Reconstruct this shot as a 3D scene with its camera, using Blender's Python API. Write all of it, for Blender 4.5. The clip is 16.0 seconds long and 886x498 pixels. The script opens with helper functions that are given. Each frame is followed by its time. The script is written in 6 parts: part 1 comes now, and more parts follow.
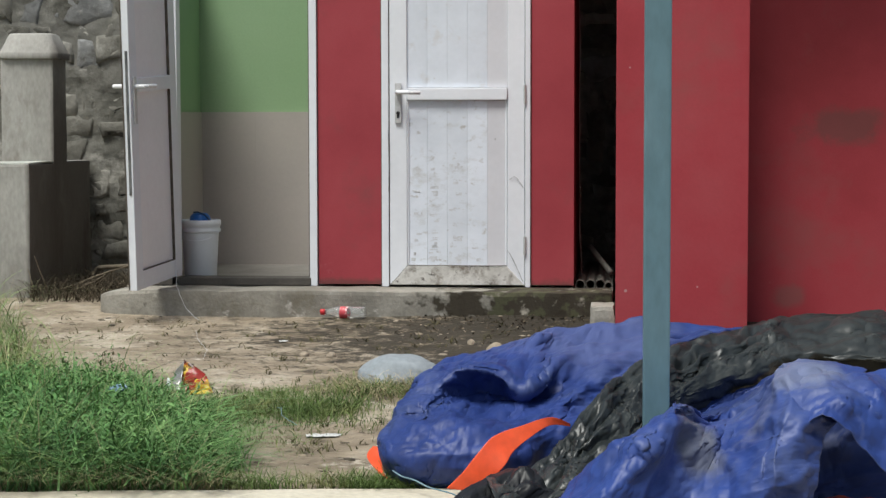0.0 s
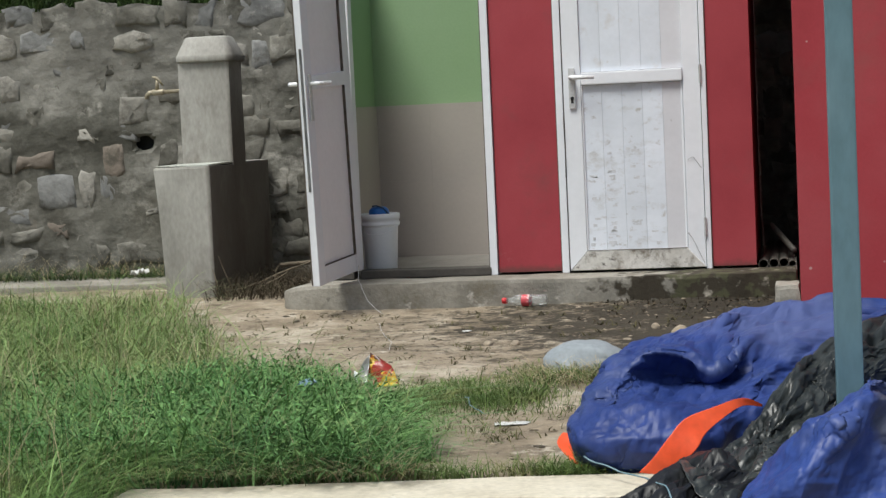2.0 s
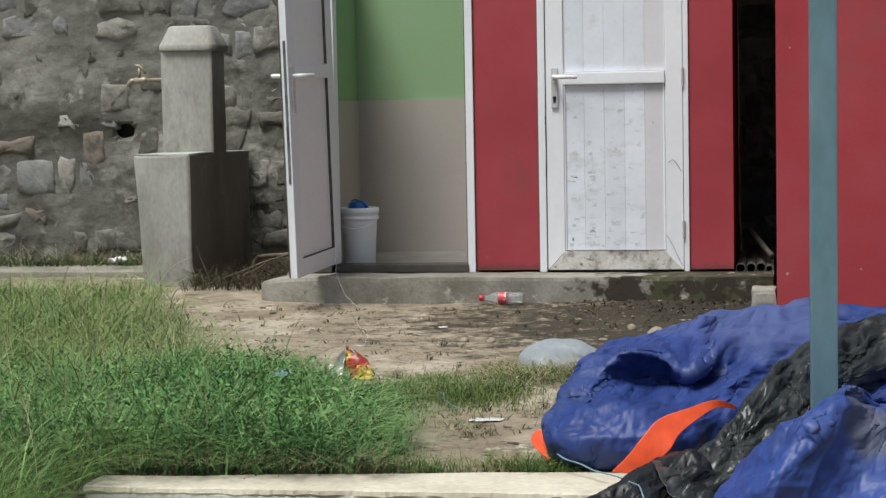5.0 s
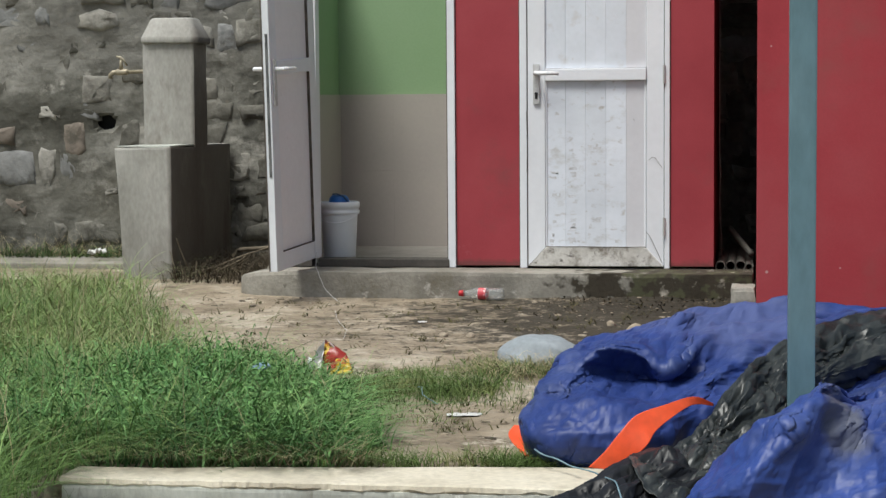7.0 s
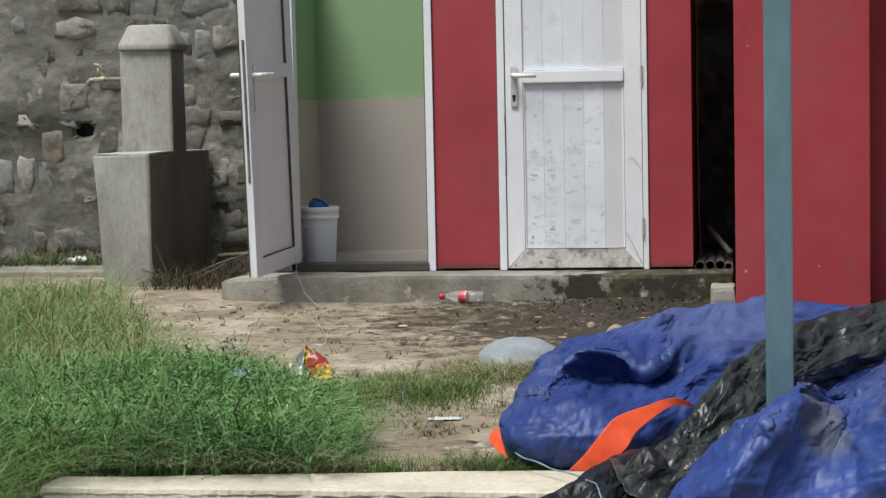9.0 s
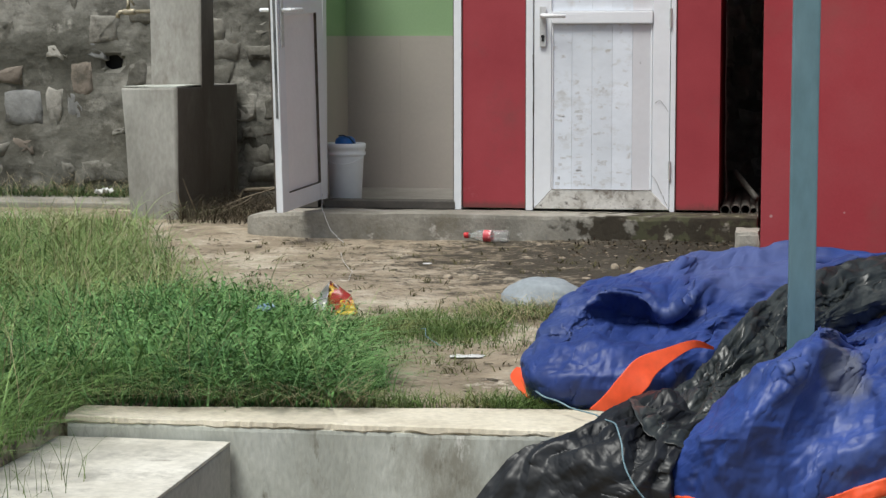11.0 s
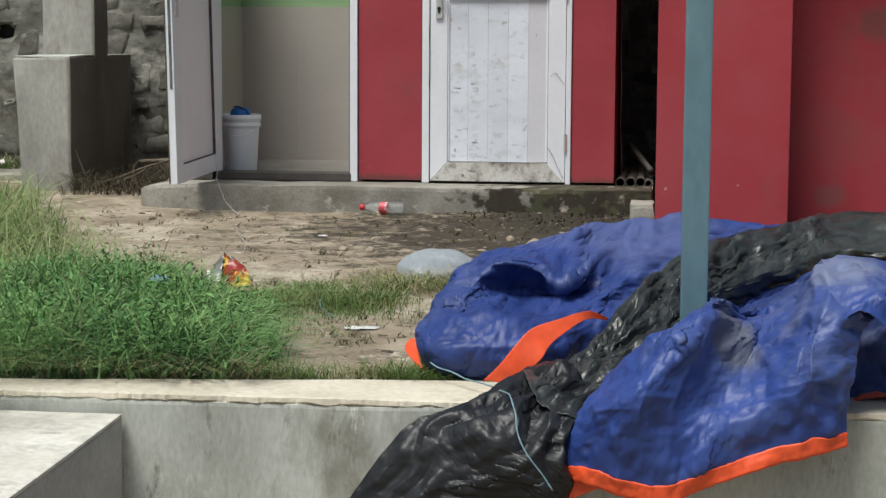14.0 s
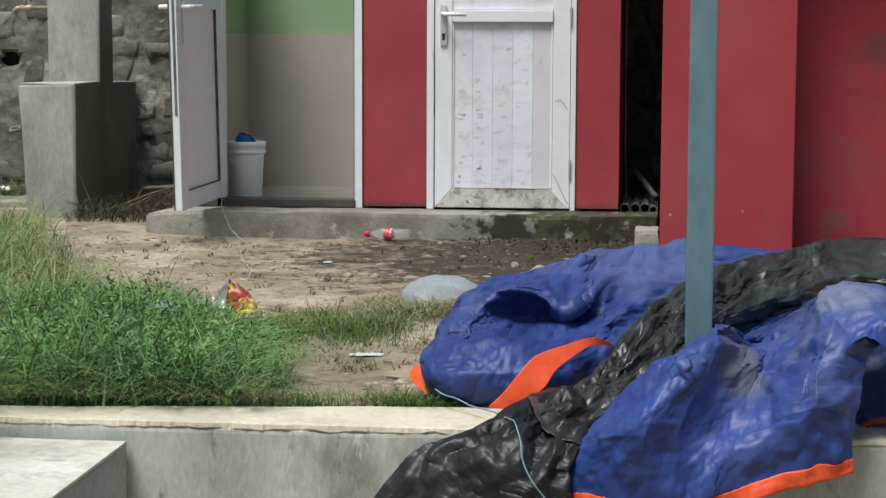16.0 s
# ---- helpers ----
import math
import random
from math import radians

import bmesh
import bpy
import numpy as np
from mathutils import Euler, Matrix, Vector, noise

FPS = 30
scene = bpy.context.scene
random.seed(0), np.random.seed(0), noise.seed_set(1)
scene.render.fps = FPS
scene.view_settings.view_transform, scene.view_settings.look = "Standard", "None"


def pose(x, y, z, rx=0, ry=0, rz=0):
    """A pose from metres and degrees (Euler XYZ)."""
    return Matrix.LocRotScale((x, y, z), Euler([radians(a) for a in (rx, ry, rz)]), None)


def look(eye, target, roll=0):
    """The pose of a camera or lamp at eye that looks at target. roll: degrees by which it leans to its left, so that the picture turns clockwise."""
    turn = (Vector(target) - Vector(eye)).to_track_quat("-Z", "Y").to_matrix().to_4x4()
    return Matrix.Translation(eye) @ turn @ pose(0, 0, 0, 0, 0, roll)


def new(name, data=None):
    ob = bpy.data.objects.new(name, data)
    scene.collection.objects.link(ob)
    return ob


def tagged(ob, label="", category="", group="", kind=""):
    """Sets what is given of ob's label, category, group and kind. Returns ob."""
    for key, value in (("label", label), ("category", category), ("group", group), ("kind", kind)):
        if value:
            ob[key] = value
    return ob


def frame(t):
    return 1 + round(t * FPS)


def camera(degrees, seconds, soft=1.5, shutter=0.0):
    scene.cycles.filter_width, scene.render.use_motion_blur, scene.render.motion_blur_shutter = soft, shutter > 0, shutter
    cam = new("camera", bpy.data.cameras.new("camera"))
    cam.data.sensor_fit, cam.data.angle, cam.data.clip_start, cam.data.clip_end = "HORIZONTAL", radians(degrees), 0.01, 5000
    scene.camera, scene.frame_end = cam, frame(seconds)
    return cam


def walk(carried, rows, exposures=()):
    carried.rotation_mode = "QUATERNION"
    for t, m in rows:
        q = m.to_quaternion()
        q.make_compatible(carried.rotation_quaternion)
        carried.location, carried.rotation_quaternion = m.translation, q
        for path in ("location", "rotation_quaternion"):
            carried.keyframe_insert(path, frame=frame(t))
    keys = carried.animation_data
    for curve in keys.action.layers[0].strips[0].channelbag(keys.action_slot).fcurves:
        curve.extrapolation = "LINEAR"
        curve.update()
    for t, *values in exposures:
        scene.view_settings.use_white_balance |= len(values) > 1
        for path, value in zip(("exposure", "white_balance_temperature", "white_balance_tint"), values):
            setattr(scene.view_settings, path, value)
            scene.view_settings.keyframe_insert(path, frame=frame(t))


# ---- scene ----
# Camera and its walk
cam = camera(26.0, 16.0, soft=1.4)
PATH = [
    (0, (1.1440, -9.3820, 0.9730), (0.9628, -7.3951, 0.8341), -0.10),
    (0.2, (1.1424, -9.3824, 0.9718), (0.9583, -7.3958, 0.8322), -0.10),
    (0.5, (1.1400, -9.3830, 0.9700), (0.9243, -7.3995, 0.8308), -0.52),
    (0.8, (1.1364, -9.3770, 0.9712), (0.8732, -7.3994, 0.8303), -1.25),
    (1, (1.1340, -9.3730, 0.9720), (0.8447, -7.3992, 0.8294), -1.87),
    (1.2, (1.1324, -9.3726, 0.9712), (0.8171, -7.4027, 0.8292), -2.40),
    (1.5, (1.1300, -9.3720, 0.9700), (0.7904, -7.4061, 0.8288), -2.62),
    (1.8, (1.1264, -9.3696, 0.9676), (0.7720, -7.4064, 0.8250), -2.67),
    (2, (1.1240, -9.3680, 0.9660), (0.7613, -7.4066, 0.8200), -2.68),
    (2.2, (1.1140, -9.3640, 0.9664), (0.7403, -7.4051, 0.8142), -2.73),
    (2.5, (1.0990, -9.3580, 0.9670), (0.6868, -7.4071, 0.8123), -2.73),
    (2.6, (1.1004, -9.3600, 0.9670), (0.6720, -7.4125, 0.8130), -2.79),
    (2.8, (1.1032, -9.3640, 0.9670), (0.6589, -7.4201, 0.8129), -2.56),
    (3, (1.1060, -9.3680, 0.9670), (0.6644, -7.4233, 0.8155), -2.45),
    (3.2, (1.1072, -9.3696, 0.9658), (0.6665, -7.4242, 0.8208), -2.36),
    (3.5, (1.1090, -9.3720, 0.9640), (0.6959, -7.4200, 0.8265), -1.91),
    (3.8, (1.1132, -9.3792, 0.9616), (0.7189, -7.4233, 0.8234), -1.57),
    (4, (1.1160, -9.3840, 0.9600), (0.7304, -7.4264, 0.8210), -1.55),
    (4.2, (1.1176, -9.3788, 0.9592), (0.7414, -7.4196, 0.8171), -1.51),
    (4.5, (1.1200, -9.3710, 0.9580), (0.7625, -7.4087, 0.8114), -1.35),
    (4.7, (1.1190, -9.3740, 0.9585), (0.7723, -7.4098, 0.8109), -1.28),
    (7, (1.1250, -9.3760, 0.9550), (0.8048, -7.4078, 0.8011), -0.45),
    (7.5, (1.1310, -9.3720, 0.9600), (0.8223, -7.4019, 0.8074), -0.49),
    (8, (1.1350, -9.3830, 0.9650), (0.8345, -7.4114, 0.8156), -1.08),
    (8.2, (1.1350, -9.3700, 0.9640), (0.8365, -7.3979, 0.8169), -1.46),
    (10.3, (1.1430, -9.4070, 0.9630), (0.8213, -7.4432, 0.7631), -0.35),
    (10.5, (1.1440, -9.4080, 0.9630), (0.8162, -7.4463, 0.7527), -0.31),
    (11, (1.1420, -9.4040, 0.9630), (0.8143, -7.4428, 0.7478), -0.10),
    (11.5, (1.1420, -9.4070, 0.9650), (0.8142, -7.4461, 0.7470), -0.01),
    (12, (1.1410, -9.4030, 0.9580), (0.8137, -7.4435, 0.7272), 0.04),
    (12.5, (1.1390, -9.4040, 0.9570), (0.8126, -7.4453, 0.7183), 0.07),
    (12.8, (1.1372, -9.3824, 0.9606), (0.8200, -7.4227, 0.7179), 0.22),
    (13, (1.1360, -9.3680, 0.9630), (0.8454, -7.4041, 0.7207), 0.30),
    (13.2, (1.1376, -9.3684, 0.9578), (0.8782, -7.4004, 0.7133), 0.38),
    (13.5, (1.1400, -9.3690, 0.9500), (0.8984, -7.3991, 0.7024), 0.38),
    (13.8, (1.1448, -9.3786, 0.9518), (0.9143, -7.4075, 0.7035), 0.28),
    (14, (1.1480, -9.3850, 0.9530), (0.9263, -7.4121, 0.7109), 0.31),
    (14.2, (1.1500, -9.3818, 0.9546), (0.9348, -7.4065, 0.7265), 0.53),
    (14.5, (1.1530, -9.3770, 0.9570), (0.9492, -7.3988, 0.7442), 0.87),
    (15, (1.1490, -9.3810, 0.9580), (0.9494, -7.4021, 0.7477), 0.80),
    (15.5, (1.1540, -9.3920, 0.9590), (0.9532, -7.4131, 0.7496), 0.51),
    (15.8, (1.1510, -9.3884, 0.9566), (0.9350, -7.4116, 0.7427), 0.22),
    (16, (1.1490, -9.3860, 0.9550), (0.9217, -7.4107, 0.7397), 0.21),
]
walk(cam, [(t, look(eye, target, roll)) for t, eye, target, roll in PATH], [(0.0, 0.38, 6420, 5.5)])

# World and sun: a bright overcast sky
world = bpy.data.worlds.new("overcast_sky")
scene.world = world
world.use_nodes = True
wn = world.node_tree.nodes
sky = wn.new("ShaderNodeTexSky")
sky.sky_type, sky.sun_disc = "NISHITA", False
sky.sun_elevation, sky.sun_rotation = radians(65), radians(212)
sky.dust_density, sky.air_density = 4.0, 1.0
wn["Background"].inputs["Strength"].default_value = 0.066
world.node_tree.links.new(sky.outputs[0], wn["Background"].inputs[0])
sun = new("sun", bpy.data.lights.new("sun", "SUN"))
sun.data.energy, sun.data.angle, sun.data.color = 2.9, radians(22), (1.0, 0.98, 0.95)
sun.matrix_world = look((-3.0, -4.7, 12.0), (0, 0, 0))


# ---------- materials ----------
def material(name, colors, scale=8.0, rough=0.8, bump=0.3, metal=0.0, fine=60.0, spots=None, vary=0.0, bump_dist=0.01, spec=0.4, stretch=(1, 1, 1), island=0.0, grain_amount=0.1, crease=None):
    """colors: two or three base colours mixed by noise; fine: scale of the grain; spots: (colour, scale, lower edge, upper edge) stains;
    vary: change of lightness from object to object; island: from island to island."""
    m = bpy.data.materials.new(name)
    m.use_nodes = True
    nt = m.node_tree
    n, lk = nt.nodes, nt.links.new
    bs = n["Principled BSDF"]
    tc = n.new("ShaderNodeTexCoord")
    mp = n.new("ShaderNodeMapping")
    mp.inputs["Scale"].default_value = stretch
    lk(tc.outputs["Object"], mp.inputs[0])
    big = n.new("ShaderNodeTexNoise")
    big.inputs["Scale"].default_value, big.inputs["Detail"].default_value, big.inputs["Roughness"].default_value = scale, 6, 0.62
    lk(mp.outputs[0], big.inputs["Vector"])
    ramp = n.new("ShaderNodeValToRGB")
    el = ramp.color_ramp.elements
    el[0].position, el[1].position = 0.32, 0.68
    el[0].color, el[1].color = (*colors[0], 1), (*colors[-1], 1)
    if len(colors) == 3:
        e = el.new(0.5)
        e.color = (*colors[1], 1)
    lk(big.outputs["Fac"], ramp.inputs[0])
    col = ramp.outputs[0]
    grain = n.new("ShaderNodeTexNoise")
    grain.inputs["Scale"].default_value, grain.inputs["Detail"].default_value = fine, 4
    lk(mp.outputs[0], grain.inputs["Vector"])

    def mix(kind, fac, a, b):
        x = n.new("ShaderNodeMix")
        x.data_type, x.blend_type = "RGBA", kind
        for sock, v in ((x.inputs[0], fac), (x.inputs[6], a), (x.inputs[7], b)):
            if isinstance(v, (float, int)):
                sock.default_value = v
            elif isinstance(v, tuple):
                sock.default_value = (*v, 1)
            else:
                lk(v, sock)
        return x.outputs[2]

    g2 = n.new("ShaderNodeMapRange")
    g2.inputs[1].default_value, g2.inputs[2].default_value, g2.inputs[3].default_value, g2.inputs[4].default_value = 0.3, 0.7, 1 - grain_amount, 1 + grain_amount
    lk(grain.outputs["Fac"], g2.inputs[0])
    gc = n.new("ShaderNodeCombineColor")
    for k in range(3):
        lk(g2.outputs[0], gc.inputs[k])
    col = mix("MULTIPLY", 1.0, col, gc.outputs[0])
    for s_col, s_scale, lo, hi in spots or ():
        s = n.new("ShaderNodeTexNoise")
        s.inputs["Scale"].default_value, s.inputs["Detail"].default_value, s.inputs["Roughness"].default_value = s_scale, 8, 0.7
        s.noise_dimensions = "4D"
        s.inputs["W"].default_value = s_scale * 1.7 + lo
        lk(mp.outputs[0], s.inputs["Vector"])
        r = n.new("ShaderNodeMapRange")
        r.inputs[1].default_value, r.inputs[2].default_value = lo, hi
        lk(s.outputs["Fac"], r.inputs[0])
        col = mix("MIX", r.outputs[0], col, s_col)
    if vary or island:
        if vary:
            src = n.new("ShaderNodeObjectInfo").outputs["Random"]
        else:
            src = n.new("ShaderNodeNewGeometry").outputs["Random Per Island"]
        r = n.new("ShaderNodeMapRange")
        r.inputs[3].default_value, r.inputs[4].default_value = 1 - (vary or island), 1 + (vary or island)
        lk(src, r.inputs[0])
        hsv = n.new("ShaderNodeHueSaturation")
        lk(r.outputs[0], hsv.inputs["Value"])
        lk(col, hsv.inputs["Color"])
        col = hsv.outputs[0]
    if crease:
        # worn, dusty crests of folds
        pt = n.new("ShaderNodeNewGeometry")
        r = n.new("ShaderNodeMapRange")
        r.inputs[1].default_value, r.inputs[2].default_value, r.inputs[4].default_value = 0.53, 0.66, 0.5
        lk(pt.outputs["Pointiness"], r.inputs[0])
        col = mix("MIX", r.outputs[0], col, crease)
    lk(col, bs.inputs["Base Color"])
    bs.inputs["Roughness"].default_value, bs.inputs["Metallic"].default_value = rough, metal
    bs.inputs["Specular IOR Level"].default_value = spec
    if bump:
        add = n.new("ShaderNodeMath")
        add.operation = "MULTIPLY_ADD"
        add.inputs[1].default_value = 0.5
        lk(grain.outputs["Fac"], add.inputs[0])
        lk(big.outputs["Fac"], add.inputs[2])
        bp = n.new("ShaderNodeBump")
        bp.inputs["Strength"].default_value, bp.inputs["Distance"].default_value = bump, bump_dist
        height = add.outputs[0]
        lk(height, bp.inputs["Height"])
        lk(bp.outputs[0], bs.inputs["Normal"])
    return m


M_DIRT = material("sandy_dirt", [(0.15, 0.12, 0.083), (0.28, 0.23, 0.165), (0.46, 0.405, 0.32)], 2.4, 0.95, 1.0, fine=34, spots=[((0.1, 0.08, 0.055), 6.0, 0.54, 0.64), ((0.54, 0.485, 0.4), 8.0, 0.58, 0.68), ((0.09, 0.07, 0.05), 24.0, 0.59, 0.65), ((0.56, 0.5, 0.41), 34.0, 0.62, 0.67)], bump_dist=0.03)
M_RED = material("red_wall_paint", [(0.29, 0.034, 0.046), (0.34, 0.045, 0.058), (0.37, 0.06, 0.072)], 1.6, 0.62, 0.2, fine=120, spots=[((0.25, 0.055, 0.06), 2.3, 0.54, 0.72), ((0.42, 0.13, 0.135), 5.0, 0.64, 0.8), ((0.16, 0.05, 0.05), 11.0, 0.7, 0.8)], bump_dist=0.003, grain_amount=0.04)
M_RED_B = material("red_plaster_paint", [(0.28, 0.026, 0.034), (0.345, 0.036, 0.048), (0.365, 0.055, 0.066)], 1.2, 0.6, 0.2, fine=110, spots=[((0.28, 0.07, 0.068), 1.7, 0.52, 0.76), ((0.2, 0.12, 0.09), 3.4, 0.7, 0.84), ((0.42, 0.12, 0.12), 8.0, 0.66, 0.78)], bump_dist=0.003, grain_amount=0.04)
M_PVC = material("white_pvc", [(0.75, 0.77, 0.81), (0.82, 0.84, 0.88)], 2.0, 0.42, 0.05, fine=30, spots=[((0.58, 0.56, 0.54), 9.0, 0.66, 0.78), ((0.3, 0.28, 0.25), 30.0, 0.7, 0.76)], bump_dist=0.002, grain_amount=0.02)
M_PVC_DIRTY = material("dirty_white_pvc", [(0.48, 0.46, 0.42), (0.7, 0.69, 0.66)], 5.0, 0.55, 0.2, fine=60, spots=[((0.16, 0.13, 0.1), 9.0, 0.51, 0.64), ((0.06, 0.05, 0.04), 24.0, 0.57, 0.66)], bump_dist=0.002)
M_PVC_SLAT = material("scuffed_white_slat", [(0.68, 0.72, 0.78), (0.78, 0.82, 0.89)], 3.0, 0.5, 0.06, fine=40, spots=[((0.62, 0.62, 0.63), 9.0, 0.56, 0.7), ((0.52, 0.5, 0.48), 30.0, 0.66, 0.76)], vary=0.05, bump_dist=0.002, grain_amount=0.02)
M_PVC_LEAF = material("white_leaf_panel", [(0.82, 0.81, 0.83), (0.87, 0.86, 0.88)], 2.0, 0.5, 0.08, fine=40, spots=[((0.6, 0.58, 0.58), 9.0, 0.64, 0.78)], bump_dist=0.002, grain_amount=0.02)
M_PVC_LOW = material("scraped_white_slat", [(0.66, 0.7, 0.76), (0.77, 0.81, 0.88)], 3.0, 0.5, 0.06, fine=40, spots=[((0.56, 0.57, 0.58), 8.0, 0.54, 0.68), ((0.47, 0.46, 0.45), 24.0, 0.58, 0.68)], vary=0.05, bump_dist=0.002, stretch=(0.8, 1, 1.2), grain_amount=0.02)
M_PVC_GREY = material("greyed_pvc_panel", [(0.63, 0.63, 0.665), (0.69, 0.69, 0.725)], 2.0, 0.5, 0.08, fine=40, spots=[((0.5, 0.49, 0.49), 9.0, 0.64, 0.78)], bump_dist=0.002, grain_amount=0.02)
M_CONCRETE = material("weathered_concrete", [(0.17, 0.16, 0.135), (0.27, 0.255, 0.22), (0.36, 0.34, 0.3)], 3.0, 0.9, 0.5, fine=70, spots=[((0.13, 0.115, 0.09), 4.5, 0.54, 0.7)], bump_dist=0.01)
M_BLACK = material("black_gap", [(0.02, 0.02, 0.02), (0.03, 0.03, 0.03)])


# ---------- helpers for building ----------
def part(name, bm, mat, parent=None, label="", smooth=False):
    """Links a bmesh as one mesh object, under a thing where one is given."""
    me = bpy.data.meshes.new(name)
    bm.to_mesh(me)
    bm.free()
    ob = new(name, me)
    me.materials.append(mat)
    if smooth:
        me.polygons.foreach_set("use_smooth", [True] * len(me.polygons))
    if parent:
        ob.parent = parent
        ob.matrix_parent_inverse = parent.matrix_basis.inverted()
    return tagged(ob, label)


def empty(name, place, label, category, group="", kind="", rz=0.0):
    ob = new(name)
    ob.matrix_basis = pose(*place, 0, 0, rz)
    return tagged(ob, label, category, group, kind)


def add_box(bm, x0, x1, y0, y1, z0, z1, bevel=0.0):
    vs = bmesh.ops.create_cube(bm, size=1.0)["verts"]
    for v in vs:
        v.co = Vector(((x0 + x1) / 2 + v.co.x * (x1 - x0), (y0 + y1) / 2 + v.co.y * (y1 - y0), (z0 + z1) / 2 + v.co.z * (z1 - z0)))
    if bevel:
        es = list({e for v in vs for e in v.link_edges})
        bmesh.ops.bevel(bm, geom=es, offset=bevel, segments=2, affect="EDGES", profile=0.7)
    return vs


def box(x0, x1, y0, y1, z0, z1, bevel=0.0):
    bm = bmesh.new()
    add_box(bm, x0, x1, y0, y1, z0, z1, bevel)
    return bm


def tube(points, radius, sides=10, cap=True):
    """A round bar along points; radius: one number or one a point."""
    bm = bmesh.new()
    pts = [Vector(p) for p in points]
    radii = radius if isinstance(radius, (list, tuple)) else [radius] * len(pts)
    rings = []
    for i, p in enumerate(pts):
        d = (pts[min(i + 1, len(pts) - 1)] - pts[max(i - 1, 0)]).normalized()
        u = d.orthogonal().normalized() if i == 0 else (u - d * u.dot(d)).normalized()
        w = d.cross(u)
        rings.append([bm.verts.new(p + radii[i] * (math.cos(a) * u + math.sin(a) * w)) for a in (2 * math.pi * k / sides for k in range(sides))])
    for a, b in zip(rings, rings[1:]):
        for k in range(sides):
            bm.faces.new((a[k], a[(k + 1) % sides], b[(k + 1) % sides], b[k]))
    if cap:
        bm.faces.new(rings[0][::-1])
        bm.faces.new(rings[-1])
    return bm


def lathe(profile, sides=40):
    """A turned body from (radius, height) pairs."""
    bm = bmesh.new()
    rings = [[bm.verts.new((r * math.cos(a), r * math.sin(a), z)) for a in (2 * math.pi * k / sides for k in range(sides))] for r, z in profile]
    for a, b in zip(rings, rings[1:]):
        for k in range(sides):
            bm.faces.new((a[k], a[(k + 1) % sides], b[(k + 1) % sides], b[k]))
    return bm


def roughen(bm, size, amount, cuts=0):
    """Uneven, worn faces: subdivides and shifts vertices by noise."""
    if cuts:
        bmesh.ops.subdivide_edges(bm, edges=bm.edges[:], cuts=cuts, use_grid_fill=True)
    for v in bm.verts:
        v.co += noise.noise_vector(v.co / size) * amount + noise.noise_vector(v.co / size * 4.1) * amount * 0.35
    return bm


def spline(p0, p1, p2, p3, t):
    return 0.5 * (2 * p1 + (p2 - p0) * t + (2 * p0 - 5 * p1 + 4 * p2 - p3) * t * t + (3 * p1 - p0 - 3 * p2 + p3) * t ** 3)


def along(row, s):
    """A smooth line through the points of a row, at s from 0 to 1."""
    n = len(row) - 1
    k = min(int(s * n), n - 1)
    q = [row[max(0, min(n, k + d))] for d in (-1, 0, 1, 2)]
    return spline(*q, s * n - k)


def stain(m, centre, radii, colour, amount, rough=1.6, scale=5.0):
    """One blotch of another colour with a ragged border, at a place on the object."""
    n, lk = m.node_tree.nodes, m.node_tree.links.new
    bs = n["Principled BSDF"]
    old = bs.inputs["Base Color"].links[0].from_socket
    tc = n.new("ShaderNodeTexCoord")
    off = n.new("ShaderNodeVectorMath")
    off.operation, off.inputs[1].default_value = "SUBTRACT", centre
    lk(tc.outputs["Object"], off.inputs[0])
    div = n.new("ShaderNodeVectorMath")
    div.operation, div.inputs[1].default_value = "DIVIDE", radii
    lk(off.outputs[0], div.inputs[0])
    ln = n.new("ShaderNodeVectorMath")
    ln.operation = "LENGTH"
    lk(div.outputs[0], ln.inputs[0])
    nz = n.new("ShaderNodeTexNoise")
    nz.inputs["Scale"].default_value, nz.inputs["Detail"].default_value, nz.inputs["Roughness"].default_value = scale, 8, 0.7
    lk(tc.outputs["Object"], nz.inputs["Vector"])
    ad = n.new("ShaderNodeMath")
    ad.operation = "MULTIPLY_ADD"
    ad.inputs[1].default_value = rough
    lk(nz.outputs["Fac"], ad.inputs[0])
    lk(ln.outputs["Value"], ad.inputs[2])
    r = n.new("ShaderNodeMapRange")
    r.inputs[1].default_value, r.inputs[2].default_value, r.inputs[3].default_value, r.inputs[4].default_value = 0.6 + rough * 0.5, 1.1 + rough * 0.5, amount, 0.0
    lk(ad.outputs[0], r.inputs[0])
    mx = n.new("ShaderNodeMix")
    mx.data_type = "RGBA"
    lk(r.outputs[0], mx.inputs[0])
    lk(old, mx.inputs[6])
    mx.inputs[7].default_value = (*colour, 1)
    lk(mx.outputs[2], bs.inputs["Base Color"])


# ---------- ground ----------
EDGE = -4.60  # the terrace ends in the ledge here; the lane lies lower


def ground_z(x, y):
    if y < (EDGE - 0.12 if x > -0.61 else -5.95):
        return -0.72 + 0.01 * noise.noise((x, y, 3.0))
    z = 0.018 * noise.noise((x * 0.9, y * 0.9, 0)) + 0.008 * noise.noise((x * 4, y * 4, 1)) + 0.004 * noise.noise((x * 13, y * 13, 2))
    z -= 0.012
    if y < -4.3:
        z = z * max(0, min(1, (-4.3 - y) / -0.25 + 1)) - 0.004
    if y < -4.54 and x > -0.61:
        z = -0.12
    if y > -1.0:
        z += 0.024 * min(1, (y + 1.0) / 0.75)
    if y > 1.75:
        z = 1.58 + 0.04 * noise.noise((x, y, 5))
    return z


